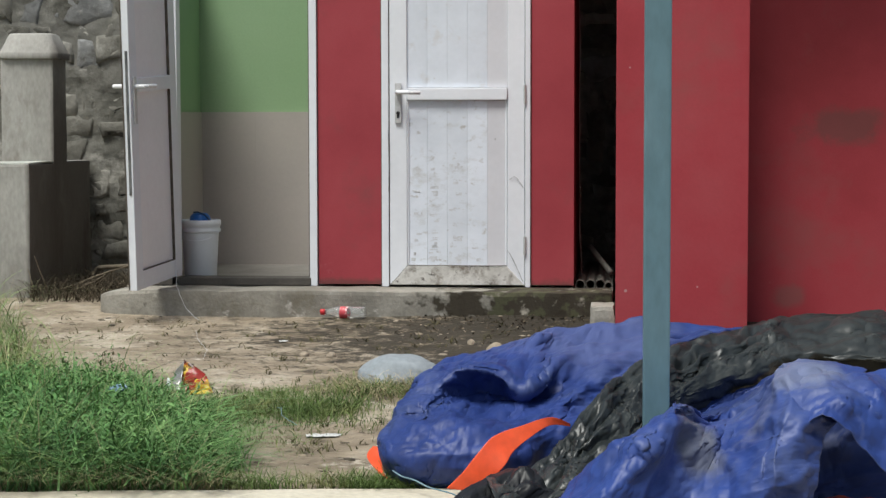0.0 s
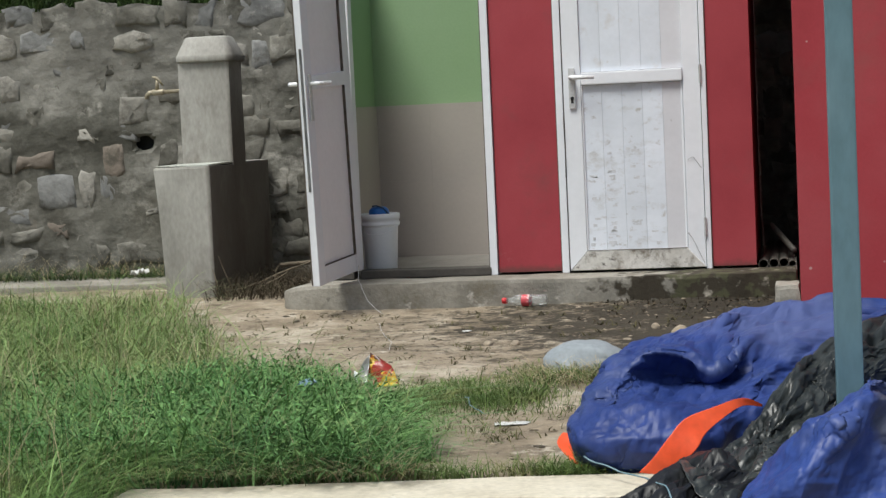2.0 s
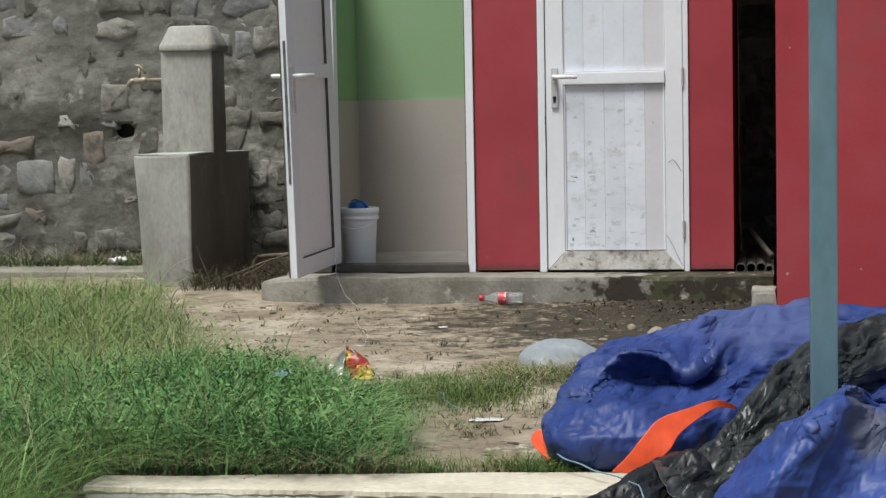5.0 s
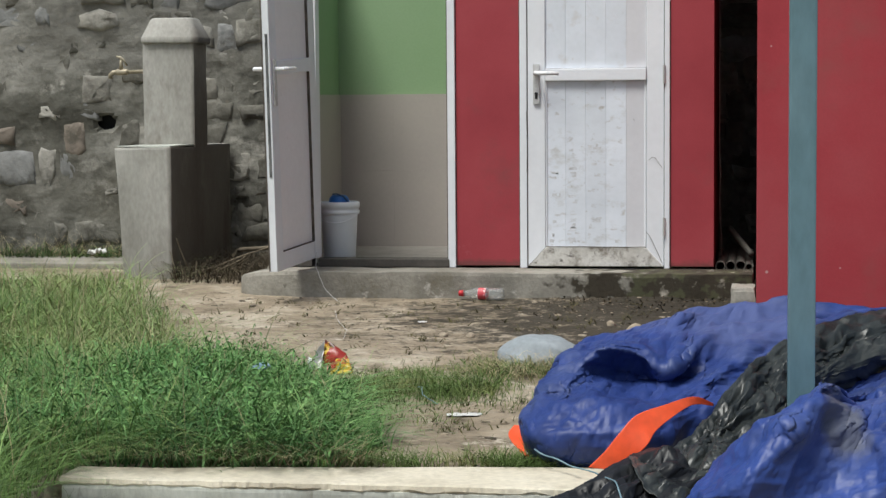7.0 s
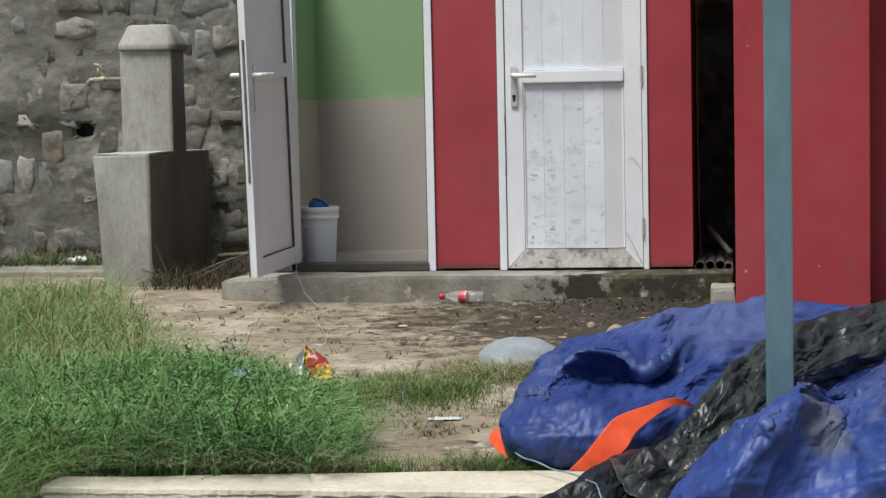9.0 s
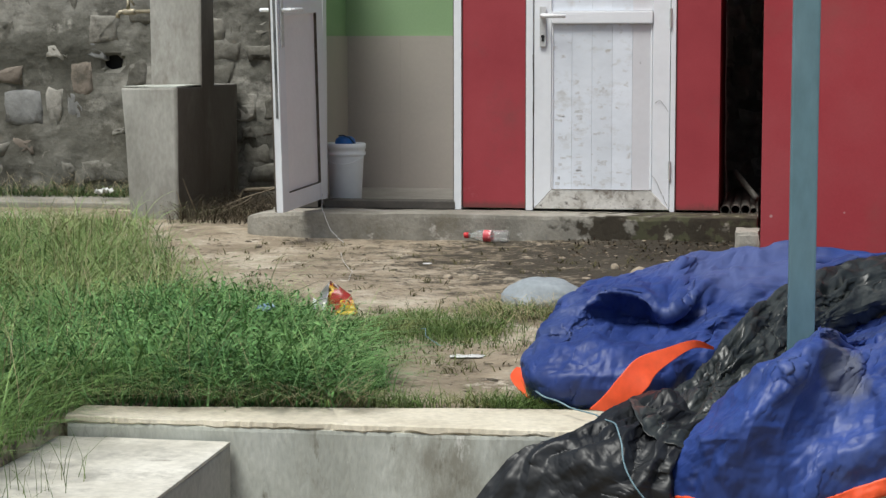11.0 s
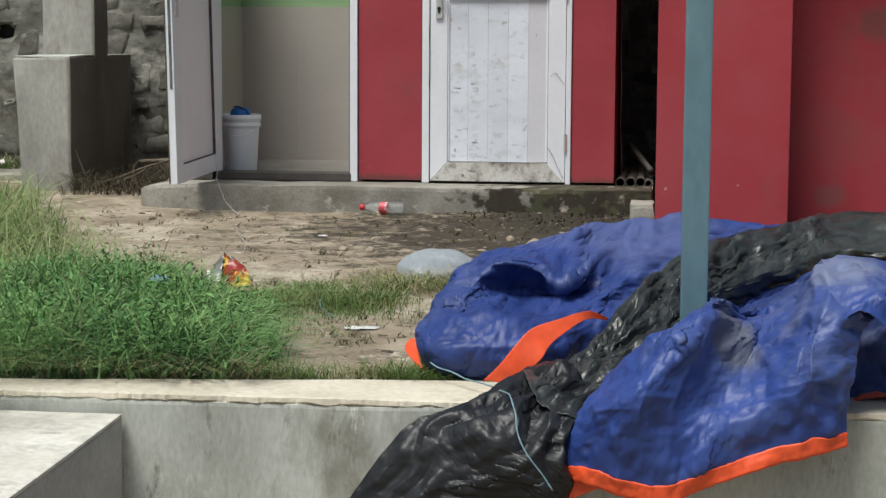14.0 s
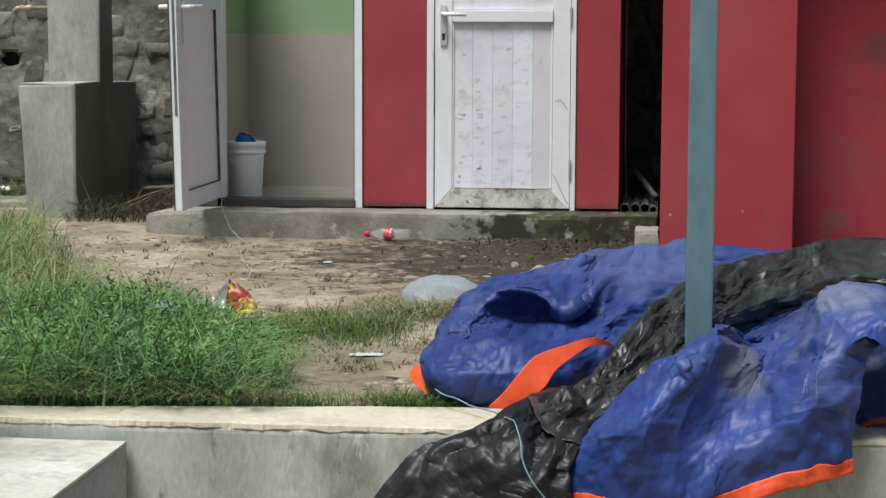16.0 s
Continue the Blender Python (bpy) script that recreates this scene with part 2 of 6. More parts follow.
def ground():
    def steps(lo, hi, inner_lo, inner_hi, fine):
        out = list(np.arange(inner_lo, inner_hi + 1e-6, fine))
        s, p = fine, inner_hi
        while p < hi:
            s *= 1.35
            p += s
            out.append(p)
        s, p = fine, inner_lo
        while p > lo:
            s *= 1.35
            p -= s
            out.insert(0, p)
        return out

    xs = steps(-900, 900, -4.2, 2.6, 0.04)
    ys = steps(-900, 900, -4.56, 0.3, 0.04)
    ys = sorted([y for y in ys if not (-4.76 < y < -4.58) and not (1.5 < y < 1.9)] + [-4.73, -4.72, -4.6, -5.94, -5.96, 1.74, 1.76])
    verts = [(x, y, ground_z(x, y)) for y in ys for x in xs]
    w = len(xs)
    faces = [(j * w + i, j * w + i + 1, (j + 1) * w + i + 1, (j + 1) * w + i) for j in range(len(ys) - 1) for i in range(w - 1)]
    me = bpy.data.meshes.new("ground")
    me.from_pydata(verts, [], faces)
    me.polygons.foreach_set("use_smooth", [True] * len(faces))
    me.materials.append(M_GROUND)
    tagged(new("ground", me), "sandy beige bare earth with dark damp patch by the step", "ground", kind="structure")


def ground_material():
    """Dirt with a damp dark patch in front of the step."""
    m = M_DIRT
    n, lk = m.node_tree.nodes, m.node_tree.links.new
    bs = n["Principled BSDF"]
    old = bs.inputs["Base Color"].links[0].from_socket
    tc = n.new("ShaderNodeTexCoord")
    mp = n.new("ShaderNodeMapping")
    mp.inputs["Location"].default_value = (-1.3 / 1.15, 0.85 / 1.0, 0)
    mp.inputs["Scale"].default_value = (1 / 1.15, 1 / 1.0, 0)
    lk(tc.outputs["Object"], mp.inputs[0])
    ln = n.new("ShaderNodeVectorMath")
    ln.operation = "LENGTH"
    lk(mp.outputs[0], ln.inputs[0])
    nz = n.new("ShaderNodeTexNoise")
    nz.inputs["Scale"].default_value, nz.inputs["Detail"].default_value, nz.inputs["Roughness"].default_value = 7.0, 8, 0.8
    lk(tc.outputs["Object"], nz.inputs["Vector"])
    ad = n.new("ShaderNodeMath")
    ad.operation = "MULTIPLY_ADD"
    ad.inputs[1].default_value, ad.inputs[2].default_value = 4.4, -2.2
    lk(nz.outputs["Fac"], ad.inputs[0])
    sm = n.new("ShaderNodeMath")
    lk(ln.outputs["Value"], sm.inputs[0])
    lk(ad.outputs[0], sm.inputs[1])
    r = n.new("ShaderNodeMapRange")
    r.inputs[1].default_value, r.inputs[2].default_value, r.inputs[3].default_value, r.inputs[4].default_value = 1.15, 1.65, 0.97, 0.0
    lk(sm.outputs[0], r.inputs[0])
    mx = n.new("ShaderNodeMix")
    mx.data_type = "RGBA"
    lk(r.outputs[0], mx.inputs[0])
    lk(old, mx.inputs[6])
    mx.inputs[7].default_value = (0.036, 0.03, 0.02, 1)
    lk(mx.outputs[2], bs.inputs["Base Color"])
    return m


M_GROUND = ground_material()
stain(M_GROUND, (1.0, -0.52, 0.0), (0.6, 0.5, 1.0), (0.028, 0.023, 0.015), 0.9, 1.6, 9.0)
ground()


# ---------- ledge, step block ----------
def ledge():
    bm = bmesh.new()
    add_box(bm, -0.62, 3.4, -4.757, -4.535, -0.75, -0.012, 0.01)
    for c in [x for x in np.arange(-0.5, 3.4, 0.06)]:
        bmesh.ops.bisect_plane(bm, geom=bm.verts[:] + bm.edges[:] + bm.faces[:], plane_co=(c, 0, 0), plane_no=(1, 0, 0))
    for v in bm.verts:
        v.co.y += 0.002 * noise.noise((v.co.x * 3, v.co.z * 2, 0)) + 0.001 * noise.noise((v.co.x * 14, v.co.z * 9, 1))
        v.co.z += 0.005 * noise.noise((v.co.x * 4, v.co.y * 4, 2))
    ob = tagged(part("ledge", bm, M_LEDGE), "long grey concrete retaining ledge with stained rough face", "ledge", kind="structure")
    # pale screed on top, its edge chipped
    bm = bmesh.new()
    n = 460
    rows = []
    for i in range(n + 1):
        x = -0.622 + i * 4.02 / n
        chip = 0.007 * noise.noise((x * 6, 1, 0)) + 0.006 * noise.noise((x * 21, 2, 0)) + 0.004 * noise.noise((x * 60, 3, 0))
        front = -4.761 + abs(chip) * 1.8
        back = min(-4.45, max(-4.61, -4.542 + 0.12 * x))
        top = 0.006 + 0.003 * noise.noise((x * 4, 5, 2))
        drop = -0.016 - 0.008 * noise.noise((x * 16, 9, 0))
        rows.append([bm.verts.new(c) for c in ((x, -4.75, drop), (x, front + 0.001, drop + 0.008), (x, front + 0.003, top - 0.003), (x, front + 0.012, top), (x, -4.67, top + 0.003 * noise.noise((x * 7, 0, 1))), (x, back, top - 0.002), (x, back, -0.03))])
    for a, b in zip(rows, rows[1:]):
        for k in range(6):
            bm.faces.new((a[k], b[k], b[k + 1], a[k + 1]))
    part("screed", bm, M_CREAM, ob, "cream cement screed with chipped front edge")


M_CREAM = material("cream_screed", [(0.47, 0.42, 0.325), (0.58, 0.53, 0.42), (0.66, 0.61, 0.5)], 3.0, 0.9, 0.4, fine=60, spots=[((0.38, 0.34, 0.26), 5.0, 0.54, 0.68), ((0.68, 0.65, 0.57), 10.0, 0.6, 0.7), ((0.24, 0.22, 0.17), 26.0, 0.64, 0.72)], bump_dist=0.006)
M_WASH = material("washed_pale_concrete", [(0.36, 0.35, 0.31), (0.46, 0.45, 0.41)], 4.0, 0.85, 0.4, fine=70, spots=[((0.25, 0.24, 0.2), 6.0, 0.56, 0.68)], bump_dist=0.006)
M_LEDGE = material("grey_cast_concrete", [(0.33, 0.34, 0.3), (0.46, 0.475, 0.43), (0.54, 0.555, 0.51)], 2.6, 0.9, 0.6, fine=90, spots=[((0.25, 0.245, 0.205), 4.0, 0.52, 0.66), ((0.6, 0.6, 0.56), 14.0, 0.62, 0.7), ((0.16, 0.15, 0.115), 12.0, 0.58, 0.68)], bump_dist=0.008, stretch=(1, 1, 0.4))
M_TOPWASH = material("cream_wash", [(0.42, 0.4, 0.34), (0.58, 0.555, 0.485), (0.68, 0.655, 0.585)], 3.2, 0.85, 0.3, fine=50, spots=[((0.36, 0.345, 0.3), 6.0, 0.52, 0.66), ((0.28, 0.265, 0.22), 14.0, 0.6, 0.7)], bump_dist=0.005)
ledge()
block = part("concrete_step_block", roughen(box(-0.64, -0.18, -5.9, -4.765, -0.74, -0.055, 0.008), 0.2, 0.004, 3), M_WASH)
tagged(block, "low grey concrete block against the ledge, washed cream on top", "step")
part("top_wash", roughen(box(-0.642, -0.179, -5.9, -4.772, -0.054, -0.045, 0.003), 0.2, 0.003, 4), M_TOPWASH, block, "cream white cement wash, streaked grey")


# ---------- building with the two doors ----------
def building():
    fac = bmesh.new()
    add_box(fac, -1.2, -1.068, 0.0, 0.11, 0.2, 2.12)
    add_box(fac, -0.329, -0.018, 0.0, 0.11, 0.142, 2.12)
    add_box(fac, 0.723, 0.93, 0.0, 0.11, 0.142, 2.12)
    add_box(fac, -1.065, -0.333, 0.0, 0.11, 2.05, 2.12)
    add_box(fac, -0.014, 0.719, 0.0, 0.11, 2.05, 2.12)
    tagged(part("wall_south", fac, M_RED), "red painted plaster front wall with two door openings", "wall", kind="structure")
    tagged(part("wall_west", box(-1.26, -1.21, 0.112, 1.35, 0.0, 1.85), M_CONCRETE), "bare cement end wall", "wall", kind="structure")
    tagged(part("wall_east", box(0.83, 0.93, 0.112, 1.35, 0.0, 1.85), M_RED), "red painted end wall beside a narrow gap", "wall", kind="structure")
    tagged(part("wall_north", box(-1.208, 0.828, 1.25, 1.35, 0.0, 1.85), M_GREEN), "back wall painted green above", "wall", kind="structure")
    tagged(part("wall_partition", box(-0.25, -0.15, 0.112, 1.248, 0.0, 1.85), M_GREEN), "green painted partition wall", "wall", kind="structure")
    tagged(part("wall_lining_west", box(-1.208, -1.19, 0.112, 1.248, 0.14, 1.85), M_GREEN), "green painted inner wall", "wall", kind="structure")
    tagged(part("floor", box(-1.188, -0.252, 0.112, 1.248, 0.02, 0.14), M_FLOOR), "grey cement floor inside the stall", "floor", kind="structure")
    # unseen slab: keeps skylight out of the gap, lets it into the stall
    roof = box(-0.2, 1.14, -0.1, 1.8, 2.13, 2.2)
    tagged(part("ceiling", roof, M_CONCRETE), "flat roof slab, open over one stall", "ceiling", kind="structure")
    # tan tiles on the lower half of the stall walls
    for j in range(2):
        z0, z1 = 0.14 + j * 0.427 + 0.0002, 0.14 + (j + 1) * 0.427 - 0.0002
        for k in range(3):
            x0 = -1.188 + k * 0.31
            part("tile", box(x0 + 0.0002, min(x0 + 0.3098, -0.264), 1.236, 1.248, z0, z1), M_TILE, bpy.data.objects["wall_north"])
        for k in range(4):
            y0 = 0.112 + k * 0.28
            y1 = min(y0 + 0.2798, 1.234)
            part("tile", box(-0.262, -0.25, y0 + 0.0002, y1, z0, z1), M_TILE, bpy.data.objects["wall_partition"])
            part("tile", box(-1.19, -1.178, y0 + 0.0002, y1, z0, z1), M_TILE, bpy.data.objects["wall_lining_west"])


M_GREEN = material("green_wall_paint", [(0.25, 0.385, 0.205), (0.28, 0.41, 0.235)], 1.5, 0.6, 0.1, fine=80, bump_dist=0.002, grain_amount=0.03)
M_FLOOR = material("stall_floor", [(0.2, 0.185, 0.17), (0.3, 0.28, 0.255)], 4, 0.6, 0.3)
M_TILE = material("tan_wall_tile", [(0.4, 0.365, 0.335), (0.43, 0.39, 0.355)], 2.5, 0.6, 0.03, fine=50, vary=0.008, bump_dist=0.001, grain_amount=0.02)
building()


def front_step():
    bm = box(-1.4, 1.12, -0.27, -0.002, -0.1, 0.13, 0.02)
    for c in np.arange(-1.38, 1.1, 0.04):
        bmesh.ops.bisect_plane(bm, geom=bm.verts[:] + bm.edges[:] + bm.faces[:], plane_co=(c, 0, 0), plane_no=(1, 0, 0))
    for v in bm.verts:
        x = v.co.x
        if x < -1.22:
            s = (-1.22 - x) / 0.18
            v.co.y += 0.13 * s * s if v.co.y < -0.1 else 0
            v.co.z -= 0.035 * s * s if v.co.z > 0 else 0
        if v.co.y < -0.2:
            v.co.y += 0.012 * noise.noise((x * 2.2, v.co.z * 6, 0)) + 0.008 * noise.noise((x * 9, v.co.z * 9, 4))
            if x > 0.35:
                v.co.y += 0.02 * noise.noise((x * 8, v.co.z * 12, 9))
        if v.co.z > 0:
            v.co.z += 0.007 * noise.noise((x * 5, v.co.y * 5, 2))
    tagged(part("front_step", bm, M_STEP), "worn cement step, mossy and broken at one end", "step", kind="structure")
    tagged(part("plinth", box(-1.2, -1.068, 0.0, 0.11, 0.13, 0.198, 0.004), M_SILL), "dark damp cement plinth under the wall end", "plinth", kind="structure")
    tagged(part("step_back", box(-1.3, 0.93, 0.004, 0.108, -0.1, 0.128), M_CONCRETE), "cement footing under the door line", "step", kind="structure")
    tagged(part("door_sill", box(-1.03, -0.366, -0.02, 0.1, 0.132, 0.172, 0.006), M_SILL), "dark wet cement door sill", "sill", kind="structure")
    tagged(part("gap_footing", box(0.932, 1.122, 0.0, 1.5, -0.1, 0.115, 0.01), M_CONCRETE), "rough cement strip in the gap between the walls", "step", kind="structure")


M_SILL = material("dark_sill", [(0.05, 0.045, 0.04), (0.09, 0.08, 0.07)], 6, 0.7, 0.4)
M_STEP = material("mossy_cement", [(0.16, 0.149, 0.124), (0.24, 0.225, 0.192), (0.32, 0.303, 0.263)], 3.5, 0.9, 0.6, fine=60, spots=[((0.15, 0.13, 0.095), 5.0, 0.56, 0.7), ((0.5, 0.475, 0.43), 9.0, 0.6, 0.7)], bump_dist=0.012)


def moss(m, x_from, x_to):
    """Black and green moss that thickens along x, as it grows on the wet end."""
    n, lk = m.node_tree.nodes, m.node_tree.links.new
    bs = n["Principled BSDF"]
    old = bs.inputs["Base Color"].links[0].from_socket
    tc = n.new("ShaderNodeTexCoord")
    sp = n.new("ShaderNodeSeparateXYZ")
    lk(tc.outputs["Object"], sp.inputs[0])
    r = n.new("ShaderNodeMapRange")
    r.inputs[1].default_value, r.inputs[2].default_value, r.inputs[3].default_value, r.inputs[4].default_value = x_from, x_to, 0.0, 0.37
    lk(sp.outputs[0], r.inputs[0])
    for k, (colour, sc, lo) in enumerate((((0.04, 0.033, 0.022), 9.0, 0.7), ((0.07, 0.07, 0.038), 13.0, 0.88), ((0.4, 0.37, 0.31), 11.0, 0.97))):
        nz = n.new("ShaderNodeTexNoise")
        nz.noise_dimensions = "4D"
        nz.inputs["W"].default_value, nz.inputs["Scale"].default_value, nz.inputs["Detail"].default_value = 3.0 * k, sc, 7
        lk(tc.outputs["Object"], nz.inputs["Vector"])
        ad = n.new("ShaderNodeMath")
        lk(nz.outputs["Fac"], ad.inputs[0])
        lk(r.outputs[0], ad.inputs[1])
        th = n.new("ShaderNodeMapRange")
        th.inputs[1].default_value, th.inputs[2].default_value = lo, lo + 0.07
        lk(ad.outputs[0], th.inputs[0])
        mx = n.new("ShaderNodeMix")
        mx.data_type = "RGBA"
        lk(th.outputs[0], mx.inputs[0])
        lk(old, mx.inputs[6])
        mx.inputs[7].default_value = (*colour, 1)
        old = mx.outputs[2]
    lk(old, bs.inputs["Base Color"])


moss(M_STEP, 0.1, 0.6)
stain(M_RED, (0.2, 0.0, 0.125), (1.6, 1.0, 0.05), (0.1, 0.05, 0.042), 0.65, 1.8, 11.0)
front_step()


# ---------- doors ----------
def handle_set(parent, x, y, z, side=1, reach=0.115):
    """Long plate with a lever, on a face that looks along -y*side."""
    s = -side
    p = part("handle_plate", box(x - 0.016, x + 0.016, y + min(0, s * 0.008), y + max(0, s * 0.008), z - 0.15, z + 0.045, 0.003), M_PLATE, parent, "worn grey metal key plate")
    part("lever", tube([(x, y + s * 0.004, z), (x, y + s * 0.05, z), (x + 0.012, y + s * 0.058, z), (x + reach, y + s * 0.055, z - 0.003)], [0.011, 0.011, 0.011, 0.009], 10), M_LEVER, p, "white metal lever", True)
    part("keyhole", lathe_disc(x, y + s * 0.0095, z - 0.105, s), M_BLACK, p, "dark keyhole")
    return p


def lathe_disc(x, y, z, s):
    bm = bmesh.new()
    add_box(bm, x - 0.006, x + 0.006, y - 0.001, y + 0.001, z - 0.02, z + 0.002)
    bmesh.ops.create_cone(bm, cap_ends=True, segments=14, radius1=0.009, radius2=0.009, depth=0.002, matrix=pose(x, y, z + 0.004, 90))
    return bm


M_STEEL = material("dull_steel", [(0.42, 0.42, 0.42), (0.58, 0.58, 0.57)], 12, 0.45, 0.1, metal=0.5, bump_dist=0.001)
M_PLATE = material("worn_white_plate", [(0.5, 0.5, 0.5), (0.66, 0.66, 0.67)], 14, 0.4, 0.1, metal=0.2, bump_dist=0.001)
M_GRIME = material("dark_grime", [(0.06, 0.05, 0.04), (0.14, 0.12, 0.1)], 30, 0.9, 0)
M_LEVER = material("white_lever", [(0.74, 0.75, 0.76), (0.82, 0.82, 0.83)], 10, 0.35, 0.05, bump_dist=0.001)


def mitred(x0, x1, z0, z1, cut, y0, y1):
    """A bottom rail whose ends are cut at 45 degrees."""
    bm = bmesh.new()
    lo = [bm.verts.new(c) for c in ((x0, y0, z0), (x1, y0, z0), (x1 - cut, y0, z1), (x0 + cut, y0, z1))]
    hi = [bm.verts.new(c) for c in ((x0, y1, z0), (x1, y1, z0), (x1 - cut, y1, z1), (x0 + cut, y1, z1))]
    bm.faces.new(lo)
    bm.faces.new(hi[::-1])
    for a in range(4):
        bm.faces.new((lo[a], hi[a], hi[(a + 1) % 4], lo[(a + 1) % 4]))
    bmesh.ops.recalc_face_normals(bm, faces=bm.faces[:])
    bmesh.ops.bevel(bm, geom=bm.edges[:], offset=0.003, segments=1, affect="EDGES")
    return bm


M_SCUFF = material("grey_scuff", [(0.57, 0.58, 0.6), (0.66, 0.68, 0.72)], 30, 0.7, 0)


def closed_door():
    d = empty("door_2", (0.35, 0.05, 0.13), "closed white PVC door with scuffed slats and dirty foot", "door", kind="structure")
    part("frame_post", box(-0.013, 0.022, -0.012, 0.06, 0.131, 2.05, 0.004), M_PVC, d)
    part("frame_post", box(0.693, 0.718, -0.012, 0.06, 0.131, 2.05, 0.004), M_PVC, d)
    part("frame_head", box(0.022, 0.693, -0.012, 0.06, 2.015, 2.05, 0.004), M_PVC, d)
    part("stile", box(0.026, 0.112, -0.005, 0.022, 0.141, 2.01, 0.006), M_PVC, d)
    part("stile", box(0.606, 0.69, -0.005, 0.022, 0.141, 2.01, 0.006), M_PVC, d)
    part("bottom_rail", mitred(0.026, 0.69, 0.14, 0.234, 0.088, -0.009, 0.034), M_PVC_DIRTY, d, "white bottom rail blotched with dark dirt")
    part("middle_rail", box(0.113, 0.605, -0.016, 0.03, 1.047, 1.108, 0.007), M_PVC, d)
    part("top_rail", box(0.113, 0.605, -0.008, 0.03, 1.93, 2.01, 0.006), M_PVC, d)
    w = 0.493 / 5
    for k in range(5):
        for z0, z1 in ((0.236, 1.045), (1.11, 1.928)):
            part("slat", box(0.1125 + k * w + 0.0003, 0.1125 + (k + 1) * w - 0.0003, 0.006, 0.022, z0, z1, 0.001), (M_PVC_LOW if z0 < 1 else M_PVC_SLAT) if k < 4 else M_PVC_GREY, d)
    part("backing", box(0.03, 0.686, 0.0225, 0.03, 0.145, 1.95), M_PVC_GREY, d)
    part("bead", tube([(0.6, 0.004, 0.24), (0.6, 0.004, 1.045)], 0.005, 6), M_PVC, d)
    part("bead", tube([(0.117, 0.004, 0.24), (0.117, 0.004, 1.045)], 0.005, 6), M_PVC, d)
    for z in (0.335, 1.075, 1.8):
        part("hinge", tube([(0.692, -0.016, z - 0.045), (0.692, -0.016, z + 0.045)], 0.007, 8), M_STEEL, d)
    handle_set(d, 0.07, -0.008, 1.086)
    # dark strips stand in for the shade inside the narrow gaps
    part("seal", box(-0.0172, -0.0134, -0.001, 0.04, 0.132, 2.05), M_GRIME, d, "dark gap beside the frame")
    part("seal", box(0.7183, 0.7224, -0.001, 0.04, 0.132, 2.05), M_GRIME, d, "dark gap beside the frame")
    part("seal", box(0.0222, 0.0258, -0.004, 0.03, 0.14, 2.01), M_GRIME, d, "dark gap beside the leaf")
    # cracks and grime
    marks = (
        ((0.618, 0.66), (0.64, 0.675), (0.66, 0.655), (0.683, 0.62)),
        ((0.606, 0.31), (0.63, 0.275), (0.655, 0.22), (0.683, 0.16)),
        ((0.112, 0.234), (0.09, 0.21), (0.06, 0.175), (0.03, 0.145)),
        ((0.02, 0.9), (0.024, 0.72), (0.021, 0.6)),
        ((0.118, 0.237), (0.25, 0.2375), (0.4, 0.2365), (0.6, 0.237)),
        ((0.545, 0.86), (0.547, 0.852)),
    )
    rng = random.Random(4)
    for k in range(46):
        col = rng.choice((0, 0, 1, 1, 1, 2, 2, 3))
        x0, wd = 0.1125 + col * w + rng.uniform(0.006, 0.05), rng.uniform(0.012, 0.042)
        z0 = 0.25 + 0.5 * rng.random() ** 1.7
        bm = roughen(box(x0, min(x0 + wd, 0.1125 + (col + 1) * w - 0.004), 0.0052, 0.0062, z0, z0 + rng.uniform(0.004, 0.016)), 0.012, 0.002, 2)
        for v in bm.verts:
            v.co.y = 0.0054 if v.co.y < 0.0057 else 0.0064
        part("scrape", bm, M_SCUFF, d, "grey scrape on the white slat")
    for k, line in enumerate(marks):
        q = [Vector((x, (-0.0125 if x < 0.026 or x > 0.69 else -0.0092), z)) for x, z in line]
        fine = [along(q, i / 16) + 0.0012 * noise.noise_vector(Vector((i * 0.9, k, 0))) for i in range(17)]
        part("crack", tube(fine, 0.0009 if k != 4 else 0.002, 5), M_GRIME, d, "thin dark crack lined with grime")


